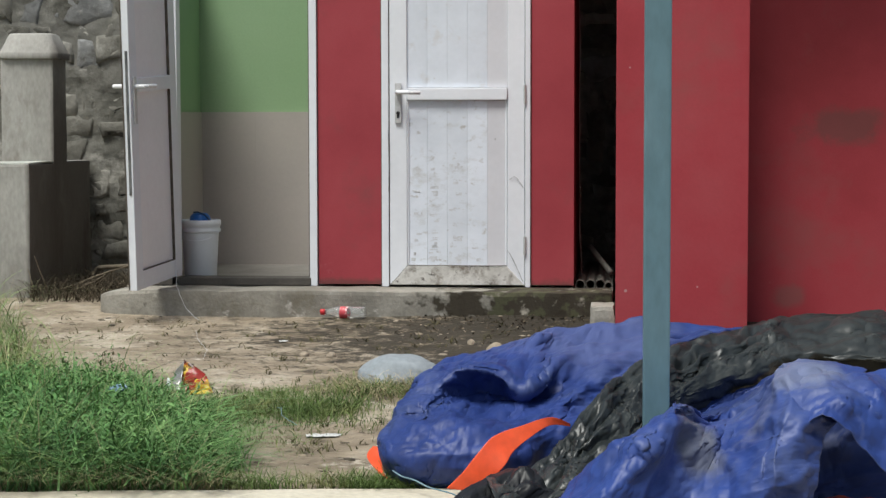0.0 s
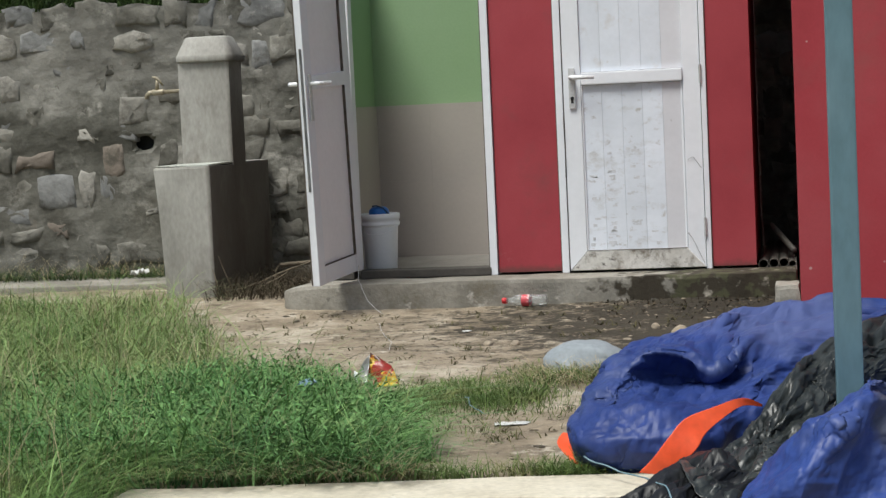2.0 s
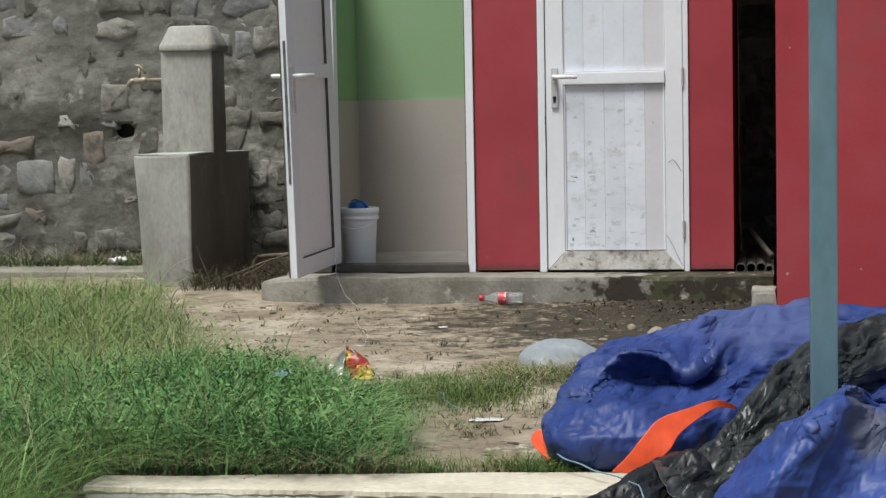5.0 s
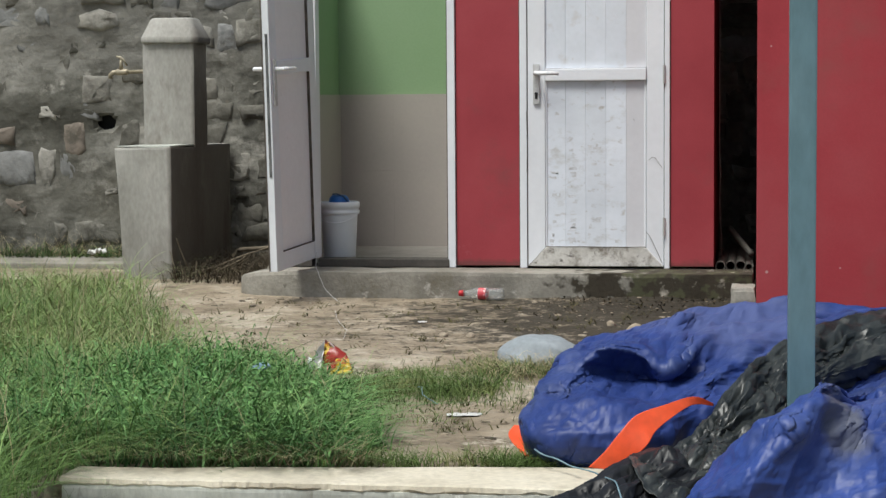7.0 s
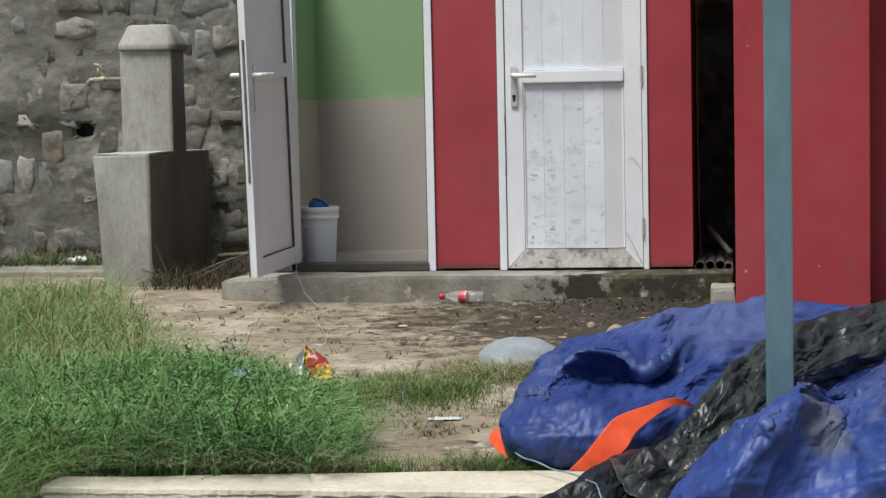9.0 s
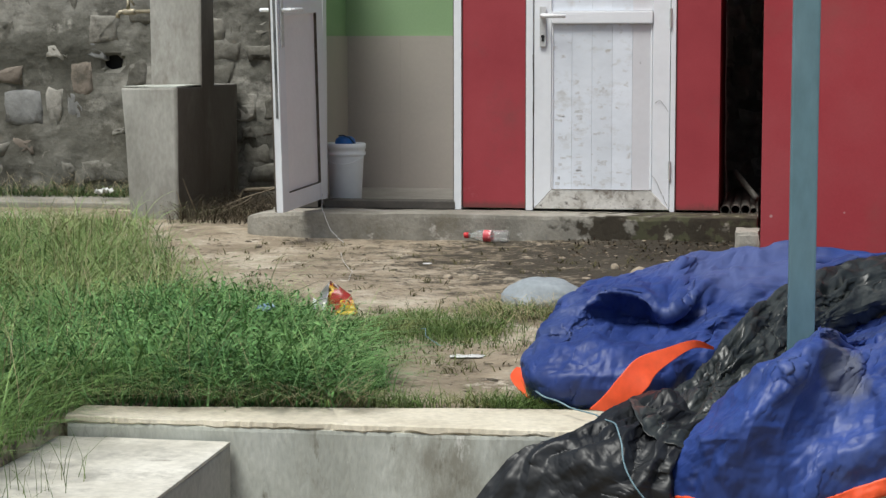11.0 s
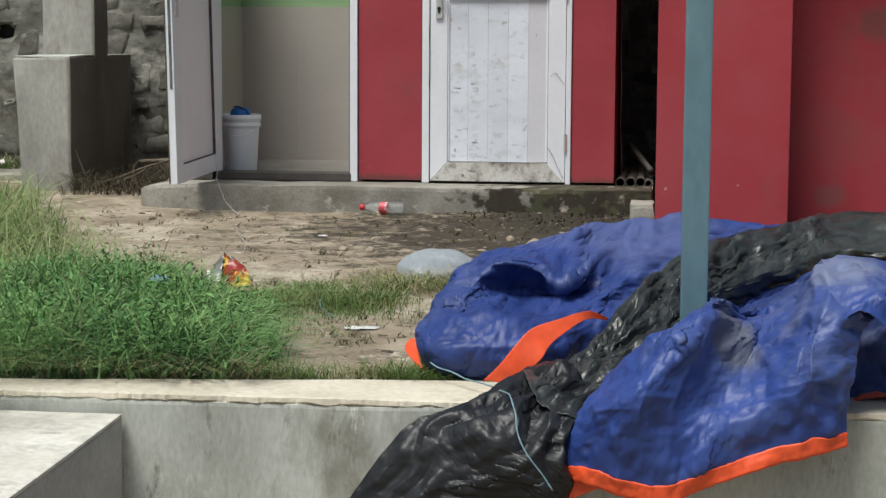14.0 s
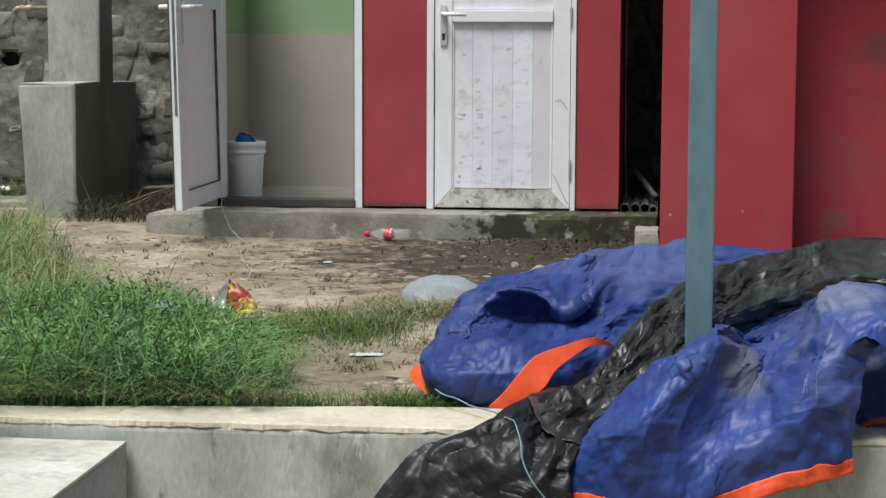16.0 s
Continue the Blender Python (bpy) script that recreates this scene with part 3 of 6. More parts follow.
def open_door():
    d = empty("door_1", (-1.03, 0.0, 0.165), "white PVC door standing open, scratched along its edge", "door", kind="structure")
    part("frame_post", box(-0.372, -0.334, -0.014, 0.07, 0.131, 2.05, 0.004), M_PVC, d)
    part("frame_post", box(-1.064, -1.032, -0.014, 0.07, 0.174, 2.05, 0.004), M_PVC, d)
    part("frame_head", box(-1.032, -0.372, -0.014, 0.07, 2.015, 2.05, 0.004), M_PVC, d)
    part("seal", box(-0.3755, -0.3722, -0.013, 0.0, 0.174, 2.01), M_GRIME, d, "grimy dark frame edge")
    leaf = empty("leaf", (-1.032, -0.02, 0.168), "", "")
    leaf.parent = d
    leaf.matrix_parent_inverse = d.matrix_basis.inverted()
    # built along +x with the stall side facing -y, then swung out on its hinge
    w, h = 0.575, 1.85
    bits = [
        ("stile", box(0.002, 0.085, -0.021, 0.021, 0.0, h, 0.005), M_PVC, ""),
        ("stile", box(w - 0.085, w, -0.021, 0.021, 0.0, h, 0.005), M_PVC, ""),
        ("bottom_rail", box(0.086, w - 0.086, -0.02, 0.02, 0.0, 0.085, 0.005), M_PVC, ""),
        ("middle_rail", box(0.086, w - 0.086, -0.022, 0.022, 0.925, 0.992, 0.005), M_PVC, ""),
        ("top_rail", box(0.086, w - 0.086, -0.02, 0.02, h - 0.085, h, 0.005), M_PVC, ""),
        ("panel", box(0.084, w - 0.084, -0.008, 0.008, 0.08, 0.93), M_PVC_LEAF, "pale grey plastic door panel"),
        ("panel", box(0.084, w - 0.084, -0.008, 0.008, 0.99, h - 0.08), M_PVC_LEAF, "pale grey plastic door panel"),
        ("gasket", box(0.0855, 0.089, 0.008, 0.0215, 0.086, 0.925), M_GRIME, "dark panel gasket"),
        ("gasket", box(0.089, w - 0.088, 0.008, 0.0205, 0.0855, 0.089), M_GRIME, "dark panel gasket"),
        ("gasket", box(0.0855, 0.089, 0.008, 0.0215, 0.993, h - 0.086), M_GRIME, "dark panel gasket"),
        ("edge_seal", box(w + 0.0004, w + 0.002, -0.02, -0.013, 0.004, h - 0.004), M_GRIME, "grimy dark edge seal"),
        ("lock_strip", box(w + 0.0005, w + 0.003, 0.0, 0.012, 0.45, 1.12), M_SCRATCH, "dark scratched metal lock strip"),
    ]
    for side in (1, -1):
        bits.append(("handle_plate", box(w - 0.06, w - 0.028, min(-side * 0.021, -side * 0.03), max(-side * 0.021, -side * 0.03), 0.78, 1.0, 0.003), M_PLATE, ""))
        y = -side * 0.025
        bits.append(("lever", tube([(w - 0.044, y, 0.955), (w - 0.044, y - side * 0.05, 0.955), (w - 0.055, y - side * 0.057, 0.955), (w - 0.16, y - side * 0.055, 0.952)], 0.01, 10), M_LEVER, "white metal lever"))
    for name, bm, mat, label in bits:
        ob = part(name, bm, mat, None, label)
        ob.parent = leaf
    leaf.matrix_basis = pose(-1.032, -0.02, 0.186, 0, 0, OPEN_TURN) @ pose(0, 0, 0, 0, SAG, 0)


M_SCRATCH = material("scratched_dark_strip", [(0.07, 0.075, 0.08), (0.3, 0.3, 0.3)], 18, 0.5, 0.2, metal=0.3, stretch=(1, 1, 0.3))
OPEN_TURN, SAG = -98.6, 3.2
closed_door()
open_door()


# ---------- building on the far side of the gap ----------
def second_building():
    tagged(part("wall_pier", box(1.135, 1.73, -0.65, -0.302, -0.1, 2.39, 0.004), M_RED_B), "red painted wall pier, scuffed near its foot", "wall", kind="structure")
    tagged(part("wall_porch", box(1.135, 6.0, -0.3, 0.35, -0.1, 2.39), M_RED_B), "red painted wall set back beside the pier", "wall", kind="structure")
    tagged(part("wall_side", box(1.135, 1.3, 0.352, 1.45, -0.1, 2.39), M_RED_B), "red painted side wall along the gap", "wall", kind="structure")
    # slab out of view, added to dim the top of the set-back wall
    tagged(part("porch_roof", box(1.15, 6.0, -0.92, 1.8, 2.4, 2.48), M_CONCRETE), "low roof slab over the set-back wall", "roof", kind="structure")


# greenish weathering on the set-back wall, chips in the paint of the pier
stain(M_RED_B, (2.194, -0.3, 0.916), (0.2, 0.3, 0.1), (0.115, 0.06, 0.05), 0.6, 1.6, 8.0)
stain(M_RED_B, (1.943, -0.3, 0.122), (0.08, 0.2, 0.06), (0.17, 0.1, 0.085), 0.5, 1.6, 8.0)
for chip, size in (((1.181, -0.65, 0.176), 0.008), ((1.505, -0.65, 0.196), 0.005), ((1.196, -0.65, 1.187), 0.005)):
    stain(M_RED_B, chip, (size, 0.05, size), (0.48, 0.3, 0.29), 0.85, 0.8, 60.0)
second_building()
tagged(part("footing_stone", roughen(box(1.02, 1.132, -0.62, -0.4, -0.05, 0.1, 0.02), 0.08, 0.006, 2), M_CONCRETE), "pale rough cement stone at the foot of the red pier", "stone")


# ---------- blue-grey post ----------
def post():
    p = empty("steel_post", (1.245, -4.43, -0.02), "blue-grey painted square steel post by the tarpaulin heap", "post")
    part("shaft", box(1.21, 1.279, -4.465, -4.396, -0.02, 2.6, 0.006), M_POST, p)
    part("base_plate", box(1.19, 1.299, -4.485, -4.376, -0.02, -0.008), M_POST, p)


M_POST = material("blue_grey_gloss_paint", [(0.09, 0.17, 0.2), (0.115, 0.2, 0.235), (0.13, 0.215, 0.25)], 4, 0.45, 0.12, fine=40, spots=[((0.2, 0.26, 0.28), 20, 0.68, 0.74)], stretch=(1, 1, 0.4), bump_dist=0.002)
post()


# ---------- pillar on a stub wall ----------
def pillar():
    p = empty("concrete_pillar", (-2.08, 1.0, 0.0), "grey rendered concrete pillar with chamfered cap on a stub wall", "pillar")
    bm = roughen(box(-2.235, -1.925, 0.42, 1.6, -0.1, 0.72, 0.012), 0.3, 0.008, 3)
    for v in bm.verts:
        if v.co.x < -2.15 and v.co.y < 0.6:
            v.co.x += 0.04 * (0.72 - v.co.z) / 0.72
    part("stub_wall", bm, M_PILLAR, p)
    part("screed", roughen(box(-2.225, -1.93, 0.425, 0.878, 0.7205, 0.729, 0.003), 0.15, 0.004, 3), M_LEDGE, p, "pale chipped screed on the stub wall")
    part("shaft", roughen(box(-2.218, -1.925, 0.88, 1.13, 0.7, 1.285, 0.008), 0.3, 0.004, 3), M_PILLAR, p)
    bm = bmesh.new()
    rings = []
    for inset, z in ((0.014, 1.283), (0.002, 1.285), (0.0, 1.29), (0.0, 1.316), (0.004, 1.322), (0.046, 1.415), (0.052, 1.422), (0.062, 1.425)):
        hx, hy, ring = 0.163 - inset, 0.146 - inset, []
        for k in range(32):
            a = 2 * math.pi * (k + 0.5) / 32
            c, q = math.cos(a), math.sin(a)
            d = (abs(c) ** 18 + abs(q) ** 18) ** (1 / 18)
            ring.append(bm.verts.new((-2.064 + hx * c / d, 1.005 + hy * q / d, z)))
        rings.append(ring)
    for lo, hi in zip(rings, rings[1:]):
        for k in range(32):
            bm.faces.new((lo[k], lo[(k + 1) % 32], hi[(k + 1) % 32], hi[k]))
    bm.faces.new(rings[-1])
    part("cap", roughen(bm, 0.2, 0.003), M_PILLAR, p, "", True)


M_PILLAR = material("grey_render", [(0.25, 0.24, 0.215), (0.36, 0.35, 0.32), (0.44, 0.43, 0.4)], 2.6, 0.9, 0.35, fine=60, spots=[((0.19, 0.168, 0.142), 3.0, 0.55, 0.7), ((0.5, 0.485, 0.45), 6.0, 0.6, 0.76)], bump_dist=0.008, stretch=(1, 1, 0.45))
# right faces: damp brown, with the shade of that side put into the colour
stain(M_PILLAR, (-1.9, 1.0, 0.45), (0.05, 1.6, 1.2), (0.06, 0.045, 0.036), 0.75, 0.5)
pillar()


# ---------- stone wall ----------
M_MORTAR = material("smeared_mortar", [(0.082, 0.08, 0.067), (0.155, 0.151, 0.13), (0.28, 0.272, 0.242)], 3.8, 0.95, 0.7, fine=24, spots=[((0.06, 0.056, 0.044), 2.6, 0.53, 0.64), ((0.38, 0.365, 0.325), 5.0, 0.56, 0.66), ((0.21, 0.17, 0.13), 3.0, 0.62, 0.72), ((0.04, 0.037, 0.03), 11.0, 0.64, 0.7), ((0.42, 0.41, 0.37), 15.0, 0.67, 0.73)], bump_dist=0.02)
stain(M_MORTAR, (-3.25, 1.63, 0.88), (0.75, 1.0, 0.16), (0.07, 0.068, 0.055), 0.7)
stain(M_MORTAR, (-3.2, 1.63, 1.36), (1.7, 1.0, 0.28), (0.27, 0.262, 0.235), 0.5, 2.2, 4.0)
stain(M_MORTAR, (-3.5, 1.63, 0.45), (1.1, 1.0, 0.3), (0.085, 0.081, 0.066), 0.5, 1.6, 5.0)
stain(M_MORTAR, (-2.45, 1.63, 0.35), (0.4, 1.0, 0.3), (0.085, 0.08, 0.062), 0.6)


HOLES = ((-2.7, 0.842), (-4.04, 0.852))


def mortar_wall():
    """The wall's body, with an uneven smeared face."""
    bm = box(-14.0, 6.0, 1.75, 1.95, -0.1, 1.64)
    xs, zs = np.arange(-4.9, 1.5, 0.02), np.arange(-0.1, 1.661, 0.02)
    grid = [[bm.verts.new((x, (1.63 if x < -2.0 else 1.634) - 0.03 * noise.noise((x * 2.2, z * 2.2, 0)) - 0.012 * noise.noise((x * 5.5, z * 7.0, 4)) - 0.005 * noise.noise((x * 14, z * 17, 7)), z + (0.03 * noise.noise((x * 5, 1, 1)) if z > 1.6 else 0))) for x in xs] for z in zs]
    rim = {}
    for a, b in zip(grid, grid[1:]):
        for i in range(len(xs) - 1):
            cell = (a[i], a[i + 1], b[i + 1], b[i])
            inside = [(hx, hz) for hx, hz in HOLES if ((xs[i] + 0.01 - hx) / 0.056) ** 2 + ((a[i].co.z + 0.01 - hz) / 0.046) ** 2 < 1]
            if inside:
                rim.update({v: inside[0] for v in cell})
            else:
                bm.faces.new(cell)
    # the holes' borders drawn to a ragged round
    for v, (hx, hz) in rim.items():
        if v.link_faces:
            a = math.atan2((v.co.z - hz) / 0.046, (v.co.x - hx) / 0.06)
            k = 1 + 0.25 * noise.noise((math.cos(a) * 1.6 + hx, math.sin(a) * 1.6, 0)) + 0.1 * noise.noise((math.cos(a) * 5, math.sin(a) * 5 + hx, 1))
            v.co.x, v.co.z, v.co.y = hx + 0.058 * k * math.cos(a), hz + 0.045 * k * math.sin(a), v.co.y + 0.02
        else:
            bm.verts.remove(v)
    top = [bm.verts.new((v.co.x, 1.95, v.co.z - 0.02)) for v in grid[-1]]
    for i in range(len(xs) - 1):
        bm.faces.new((grid[-1][i], grid[-1][i + 1], top[i + 1], top[i]))
    return bm


tagged(part("wall_stone", mortar_wall(), M_MORTAR), "rubble stone retaining wall in smeared grey mortar", "wall", kind="structure")


# ---------- stones of the retaining wall ----------
M_STONE = material("wall_stone", [(0.085, 0.081, 0.067), (0.15, 0.144, 0.123), (0.25, 0.24, 0.21)], 4.5, 0.95, 0.7, fine=30, spots=[((0.33, 0.32, 0.285), 7.0, 0.58, 0.7), ((0.065, 0.06, 0.048), 5.0, 0.55, 0.66)], vary=0.2, bump_dist=0.015)
M_STONE_WARM = material("brown_wall_stone", [(0.15, 0.127, 0.104), (0.23, 0.195, 0.162)], 5.0, 0.95, 0.7, fine=30, spots=[((0.1, 0.09, 0.073), 6.0, 0.53, 0.66)], vary=0.2, bump_dist=0.015)
M_STONE_BLUE = material("grey_wall_stone", [(0.17, 0.172, 0.168), (0.26, 0.262, 0.255)], 6.0, 0.95, 0.7, fine=30, spots=[((0.4, 0.395, 0.37), 11.0, 0.6, 0.7), ((0.1, 0.095, 0.08), 6.0, 0.56, 0.68)], vary=0.2, bump_dist=0.015)
M_CAPSTONE = material("pale_cap_stone", [(0.24, 0.23, 0.2), (0.36, 0.345, 0.31)], 6.0, 0.95, 0.7, fine=40, spots=[((0.13, 0.12, 0.1), 6.0, 0.53, 0.66)], vary=0.2, bump_dist=0.015)


def stone(corners, face_y, proud, mat, rng):
    """One rubble stone: an uneven outline of corners (x, z), with a broken, bulging face."""
    bm = bmesh.new()
    c = sum((Vector(q) for q in corners), Vector((0, 0))) / len(corners)
    outline = []
    for k, q in enumerate(corners):
        p, nx = Vector(q), Vector(corners[(k + 1) % len(corners)])
        outline += [p, p.lerp(nx, 0.5) + Vector((rng.uniform(-0.012, 0.012), rng.uniform(-0.012, 0.012)))]
    rings = []
    for s, d in ((1.0, -0.05), (0.97, proud * 0.55), (0.82, proud), (0.42, proud * 1.15)):
        rings.append([bm.verts.new((c.x + (q.x - c.x) * s + rng.uniform(-0.006, 0.006), face_y - d + rng.uniform(-0.006, 0.006), c.y + (q.y - c.y) * s + rng.uniform(-0.006, 0.006))) for q in outline])
    n = len(outline)
    for a, b in zip(rings, rings[1:]):
        for k in range(n):
            bm.faces.new((a[k], a[(k + 1) % n], b[(k + 1) % n], b[k]))
    mid = bm.verts.new((c.x, face_y - proud * 1.2, c.y))
    for k in range(n):
        bm.faces.new((rings[-1][k], rings[-1][(k + 1) % n], mid))
    return part("stone", bm, mat, bpy.data.objects["wall_stone"], "", True)


def wall_stones():
    rng = random.Random(7)
    wall = bpy.data.objects["wall_stone"]
    holes = HOLES
    for lo, hi in ((-4.7, -0.9), (0.8, 1.4)):
        z, low = -0.02, None
        while z < 1.6:
            h = rng.uniform(0.1, 0.2)
            x = lo - rng.uniform(0, 0.2)
            while x < hi:
                w = rng.uniform(0.1, 0.34)
                j = lambda m=0.03: rng.uniform(-m, m)
                gap = rng.uniform(0.006, 0.02)
                z1 = z + h + j()
                x0, x1, za, zb = x + gap, x + w - gap, z + gap + j(), z1 - gap
                q = [(x0 + j(), za), (x0 + w * 0.45 + j(0.05), za + j(0.03)), (x1 + j(), za + j(0.02)), (x1 + j(0.02), zb + j(0.02)), (x0 + w * 0.5 + j(0.05), zb + abs(j(0.035))), (x0 + j(0.02), zb + j())]
                clear = not any(x0 - 0.05 < a < x1 + 0.05 and za - 0.05 < b < zb + 0.05 for a, b in holes)
                if clear and rng.random() > (0.18 if x < -2.1 else 0.06):
                    pale = rng.random() < (0.32 if z > 1.0 else 0.1)
                    face = 1.645 - 0.03 * noise.noise(((x0 + x1) * 1.1, (za + zb) * 1.1, 0))
                    stone(q, face, rng.uniform(0.005, 0.027) if x < -2.1 else rng.uniform(0.006, 0.026), M_CAPSTONE if pale else rng.choice((M_STONE, M_STONE, M_STONE, M_STONE_WARM, M_STONE_BLUE)), rng)
                x += w
            z += h
    # dark drains behind their openings
    for x, zz in holes:
        part("drain_hole", box(x - 0.09, x + 0.09, 1.72, 1.74, zz - 0.09, zz + 0.09), M_BLACK, wall, "dark ragged drain hole")


wall_stones()
tagged(part("base_kerb", roughen(box(-9.0, -2.3, 1.05, 1.5, -0.1, 0.05, 0.01), 0.3, 0.01, 4), M_CONCRETE), "low pale concrete strip along the stone wall", "kerb", kind="structure")
tagged(part("concrete_slab", roughen(box(-4.5, -3.62, 1.15, 1.5, 0.045, 0.11, 0.01), 0.3, 0.006, 2), M_CONCRETE), "broken pale concrete slab lying on the strip", "slab")


# ---------- tarpaulins ----------
def facets(u, v, seed):
    """Flat facets that meet in sharp creases: random heights on a triangle lattice, joined by planes."""
    def height(i, j):
        k = np.sin(i * 127.1 + j * 311.7 + seed * 74.7) * 43758.5453
        return k - np.floor(k) - 0.5

    s = (u + v) * 0.366025
    a, b = u + s, v + s
    i, j = np.floor(a), np.floor(b)
    fa, fb = a - i, b - j
    upper = fa > fb
    mid = np.where(upper, height(i + 1, j), height(i, j + 1))
    big, small = np.maximum(fa, fb), np.minimum(fa, fb)
    return height(i, j) * (1 - big) + mid * (big - small) + height(i + 1, j + 1) * small


def crumple(p, freq, seed):
    """p: n x 3. Creased relief at four sizes, on a lattice bent by slow noise so that facets differ in size and shape."""
    u, v = p[:, 0].copy(), p[:, 2] * 1.1 + p[:, 1] * 0.75
    bend = np.array([noise.noise_vector((a * 2.3, b * 2.3, seed)) for a, b in zip(u, v)])
    fine = np.array([noise.noise_vector((a * 7.0, b * 7.0, seed + 5.0)) for a, b in zip(u, v)])
    u, v = u + 0.13 * bend[:, 0] + 0.015 * fine[:, 0], v + 0.13 * bend[:, 1] + 0.015 * fine[:, 1]
    out = np.zeros(len(p))
    for k, (f, amp, turn) in enumerate(((1.0, 0.7, 0.4), (1.9, 0.75, 1.9), (3.3, 0.45, 3.1), (6.0, 0.15, 4.6), (12.0, 0.04, 5.5))):
        c, s = math.cos(turn + seed), math.sin(turn + seed)
        gate = (0.7 + bend[:, 2] + 0.7 * fine[:, 2]).clip(0.15, 1.4) if k > 1 else 1.0
        out += amp * gate * facets((u * c - v * s) * freq * f * 1.1, (u * s + v * c) * freq * f * 0.8, seed + 13 * k)
    return out


def folds(p, freq, seed):
    return float(crumple(np.array([p[:]]), freq, seed)[0])


def sheet_grid(rows, nu, nv):
    """A smooth surface through rows of control points, nu x nv cells."""
    def weights(n, cells):
        m = np.zeros((cells + 1, n))
        for k in range(cells + 1):
            s = k / cells * (n - 1)
            i = min(int(s), n - 2)
            t = s - i
            for d, w in ((-1, -t + 2 * t * t - t**3), (0, 2 - 5 * t * t + 3 * t**3), (1, t + 4 * t * t - 3 * t**3), (2, t**3 - t * t)):
                m[k, max(0, min(n - 1, i + d))] += 0.5 * w
        return m

    cage = np.array(rows, dtype=float)
    return np.einsum("va,ub,abc->vuc", weights(cage.shape[0], nv), weights(cage.shape[1], nu), cage)


def normals(p):
    n = np.cross(np.gradient(p, axis=1), np.gradient(p, axis=0))
    return n / (np.linalg.norm(n, axis=2, keepdims=True) + 1e-9)


def creased(p, sizes, seed, edge=0.0, pleats=None):
    """Pushes a smooth sheet in and out by flat facets of several sizes, so that it shows broad planes and sharp fine creases.
    sizes: (metres across, depth) pairs. edge: how much of the depth is left along the borders. pleats: (number, depth) of long folds along the sheet."""
    du = np.linalg.norm(np.diff(p, axis=1), axis=2).mean(0).cumsum()
    dv = np.linalg.norm(np.diff(p, axis=0), axis=2).mean(1).cumsum()
    u, v = np.meshgrid(np.r_[0, du], np.r_[0, dv])
    flat = np.stack([u.ravel(), v.ravel()], 1)
    slow = np.array([noise.noise_vector((a * 5, b * 5, seed)) for a, b in flat])
    quick = np.array([noise.noise_vector((a * 17, b * 17, seed + 3)) for a, b in flat])
    x, y = flat[:, 0] + 0.05 * slow[:, 0] + 0.002 * quick[:, 0], flat[:, 1] + 0.05 * slow[:, 1] + 0.002 * quick[:, 1]
    d = np.zeros(len(flat))
    for k, (size, depth) in enumerate(sizes):
        c, s = math.cos(seed + 1.7 * k), math.sin(seed + 1.7 * k)
        gate = (0.75 + 0.9 * slow[:, 2] + 0.5 * quick[:, 2]).clip(0.2, 1.6)
        d += depth * gate * 2 * facets((x * c - y * s) / size, (x * s + y * c) / size * 0.75, seed + 11 * k)
    if pleats:
        wave = (y / flat[:, 1].max() * pleats[0] + 1.1 * slow[:, 0] + 0.3 * quick[:, 0]) % 1.0
        d += pleats[1] * (np.abs(wave - 0.5) * 2 - 0.5) * (0.8 + slow[:, 1])
    d = d.reshape(u.shape)
    fade = np.minimum.reduce([u / 0.05, (u.max() - u) / 0.05, v / 0.05, (v.max() - v) / 0.05]).clip(edge, 1)
    return p + normals(p) * (d * fade)[:, :, None]


def finer(p):
    """Twice as many cells each way."""
    q = np.zeros((p.shape[0] * 2 - 1, p.shape[1], 3))
    q[::2], q[1::2] = p, (p[1:] + p[:-1]) / 2
    o = np.zeros((q.shape[0], p.shape[1] * 2 - 1, 3))
    o[:, ::2], o[:, 1::2] = q, (q[:, 1:] + q[:, :-1]) / 2
    return o


def buckle(p, extra, rounds, pull, seed, stiff):
    """Lets a grid of points, each link lengthened by extra, give way into folds while it is drawn to its first shape."""
    r = np.random.default_rng(seed)
    first = p.copy()
    cell = np.linalg.norm(np.diff(p, axis=1), axis=2).mean()
    p = p + normals(p) * r.normal(0, 0.2 * cell, p.shape[:2])[:, :, None]
    nv, nu = p.shape[:2]
    home = first.reshape(-1, 3)
    links = []
    for dj, di, k in ((0, 1, 1.0), (1, 0, 1.0), (1, 1, 0.6), (1, -1, 0.6), (0, 2, stiff), (2, 0, stiff)):
        jj, ii = np.mgrid[0 : nv - dj, max(0, -di) : nu - max(0, di)]
        a, b = (jj * nu + ii).ravel(), ((jj + dj) * nu + ii + di).ravel()
        links.append((a, b, np.linalg.norm(home[a] - home[b], axis=1) * (1 + extra), k, max(dj, abs(di)) == 2))
    flat = p.reshape(-1, 3).copy()
    n = len(flat)
    for _ in range(rounds):
        move, count = np.zeros_like(flat), np.full(n, 1e-6)
        for a, b, rest, k, bend in links:
            d = flat[b] - flat[a]
            ln = np.linalg.norm(d, axis=1) + 1e-9
            c = (ln - rest * (0.95 if bend else 1.0)) / ln * 0.5
            if bend:
                c = np.minimum(c, 0)
            d = d * (c * k)[:, None]
            for axis in range(3):
                move[:, axis] += np.bincount(a, d[:, axis], n) - np.bincount(b, d[:, axis], n)
            count += k * (np.bincount(a, minlength=n) + np.bincount(b, minlength=n))
        flat += 1.5 * move / count[:, None] + pull * (home - flat)
    return flat.reshape(p.shape)


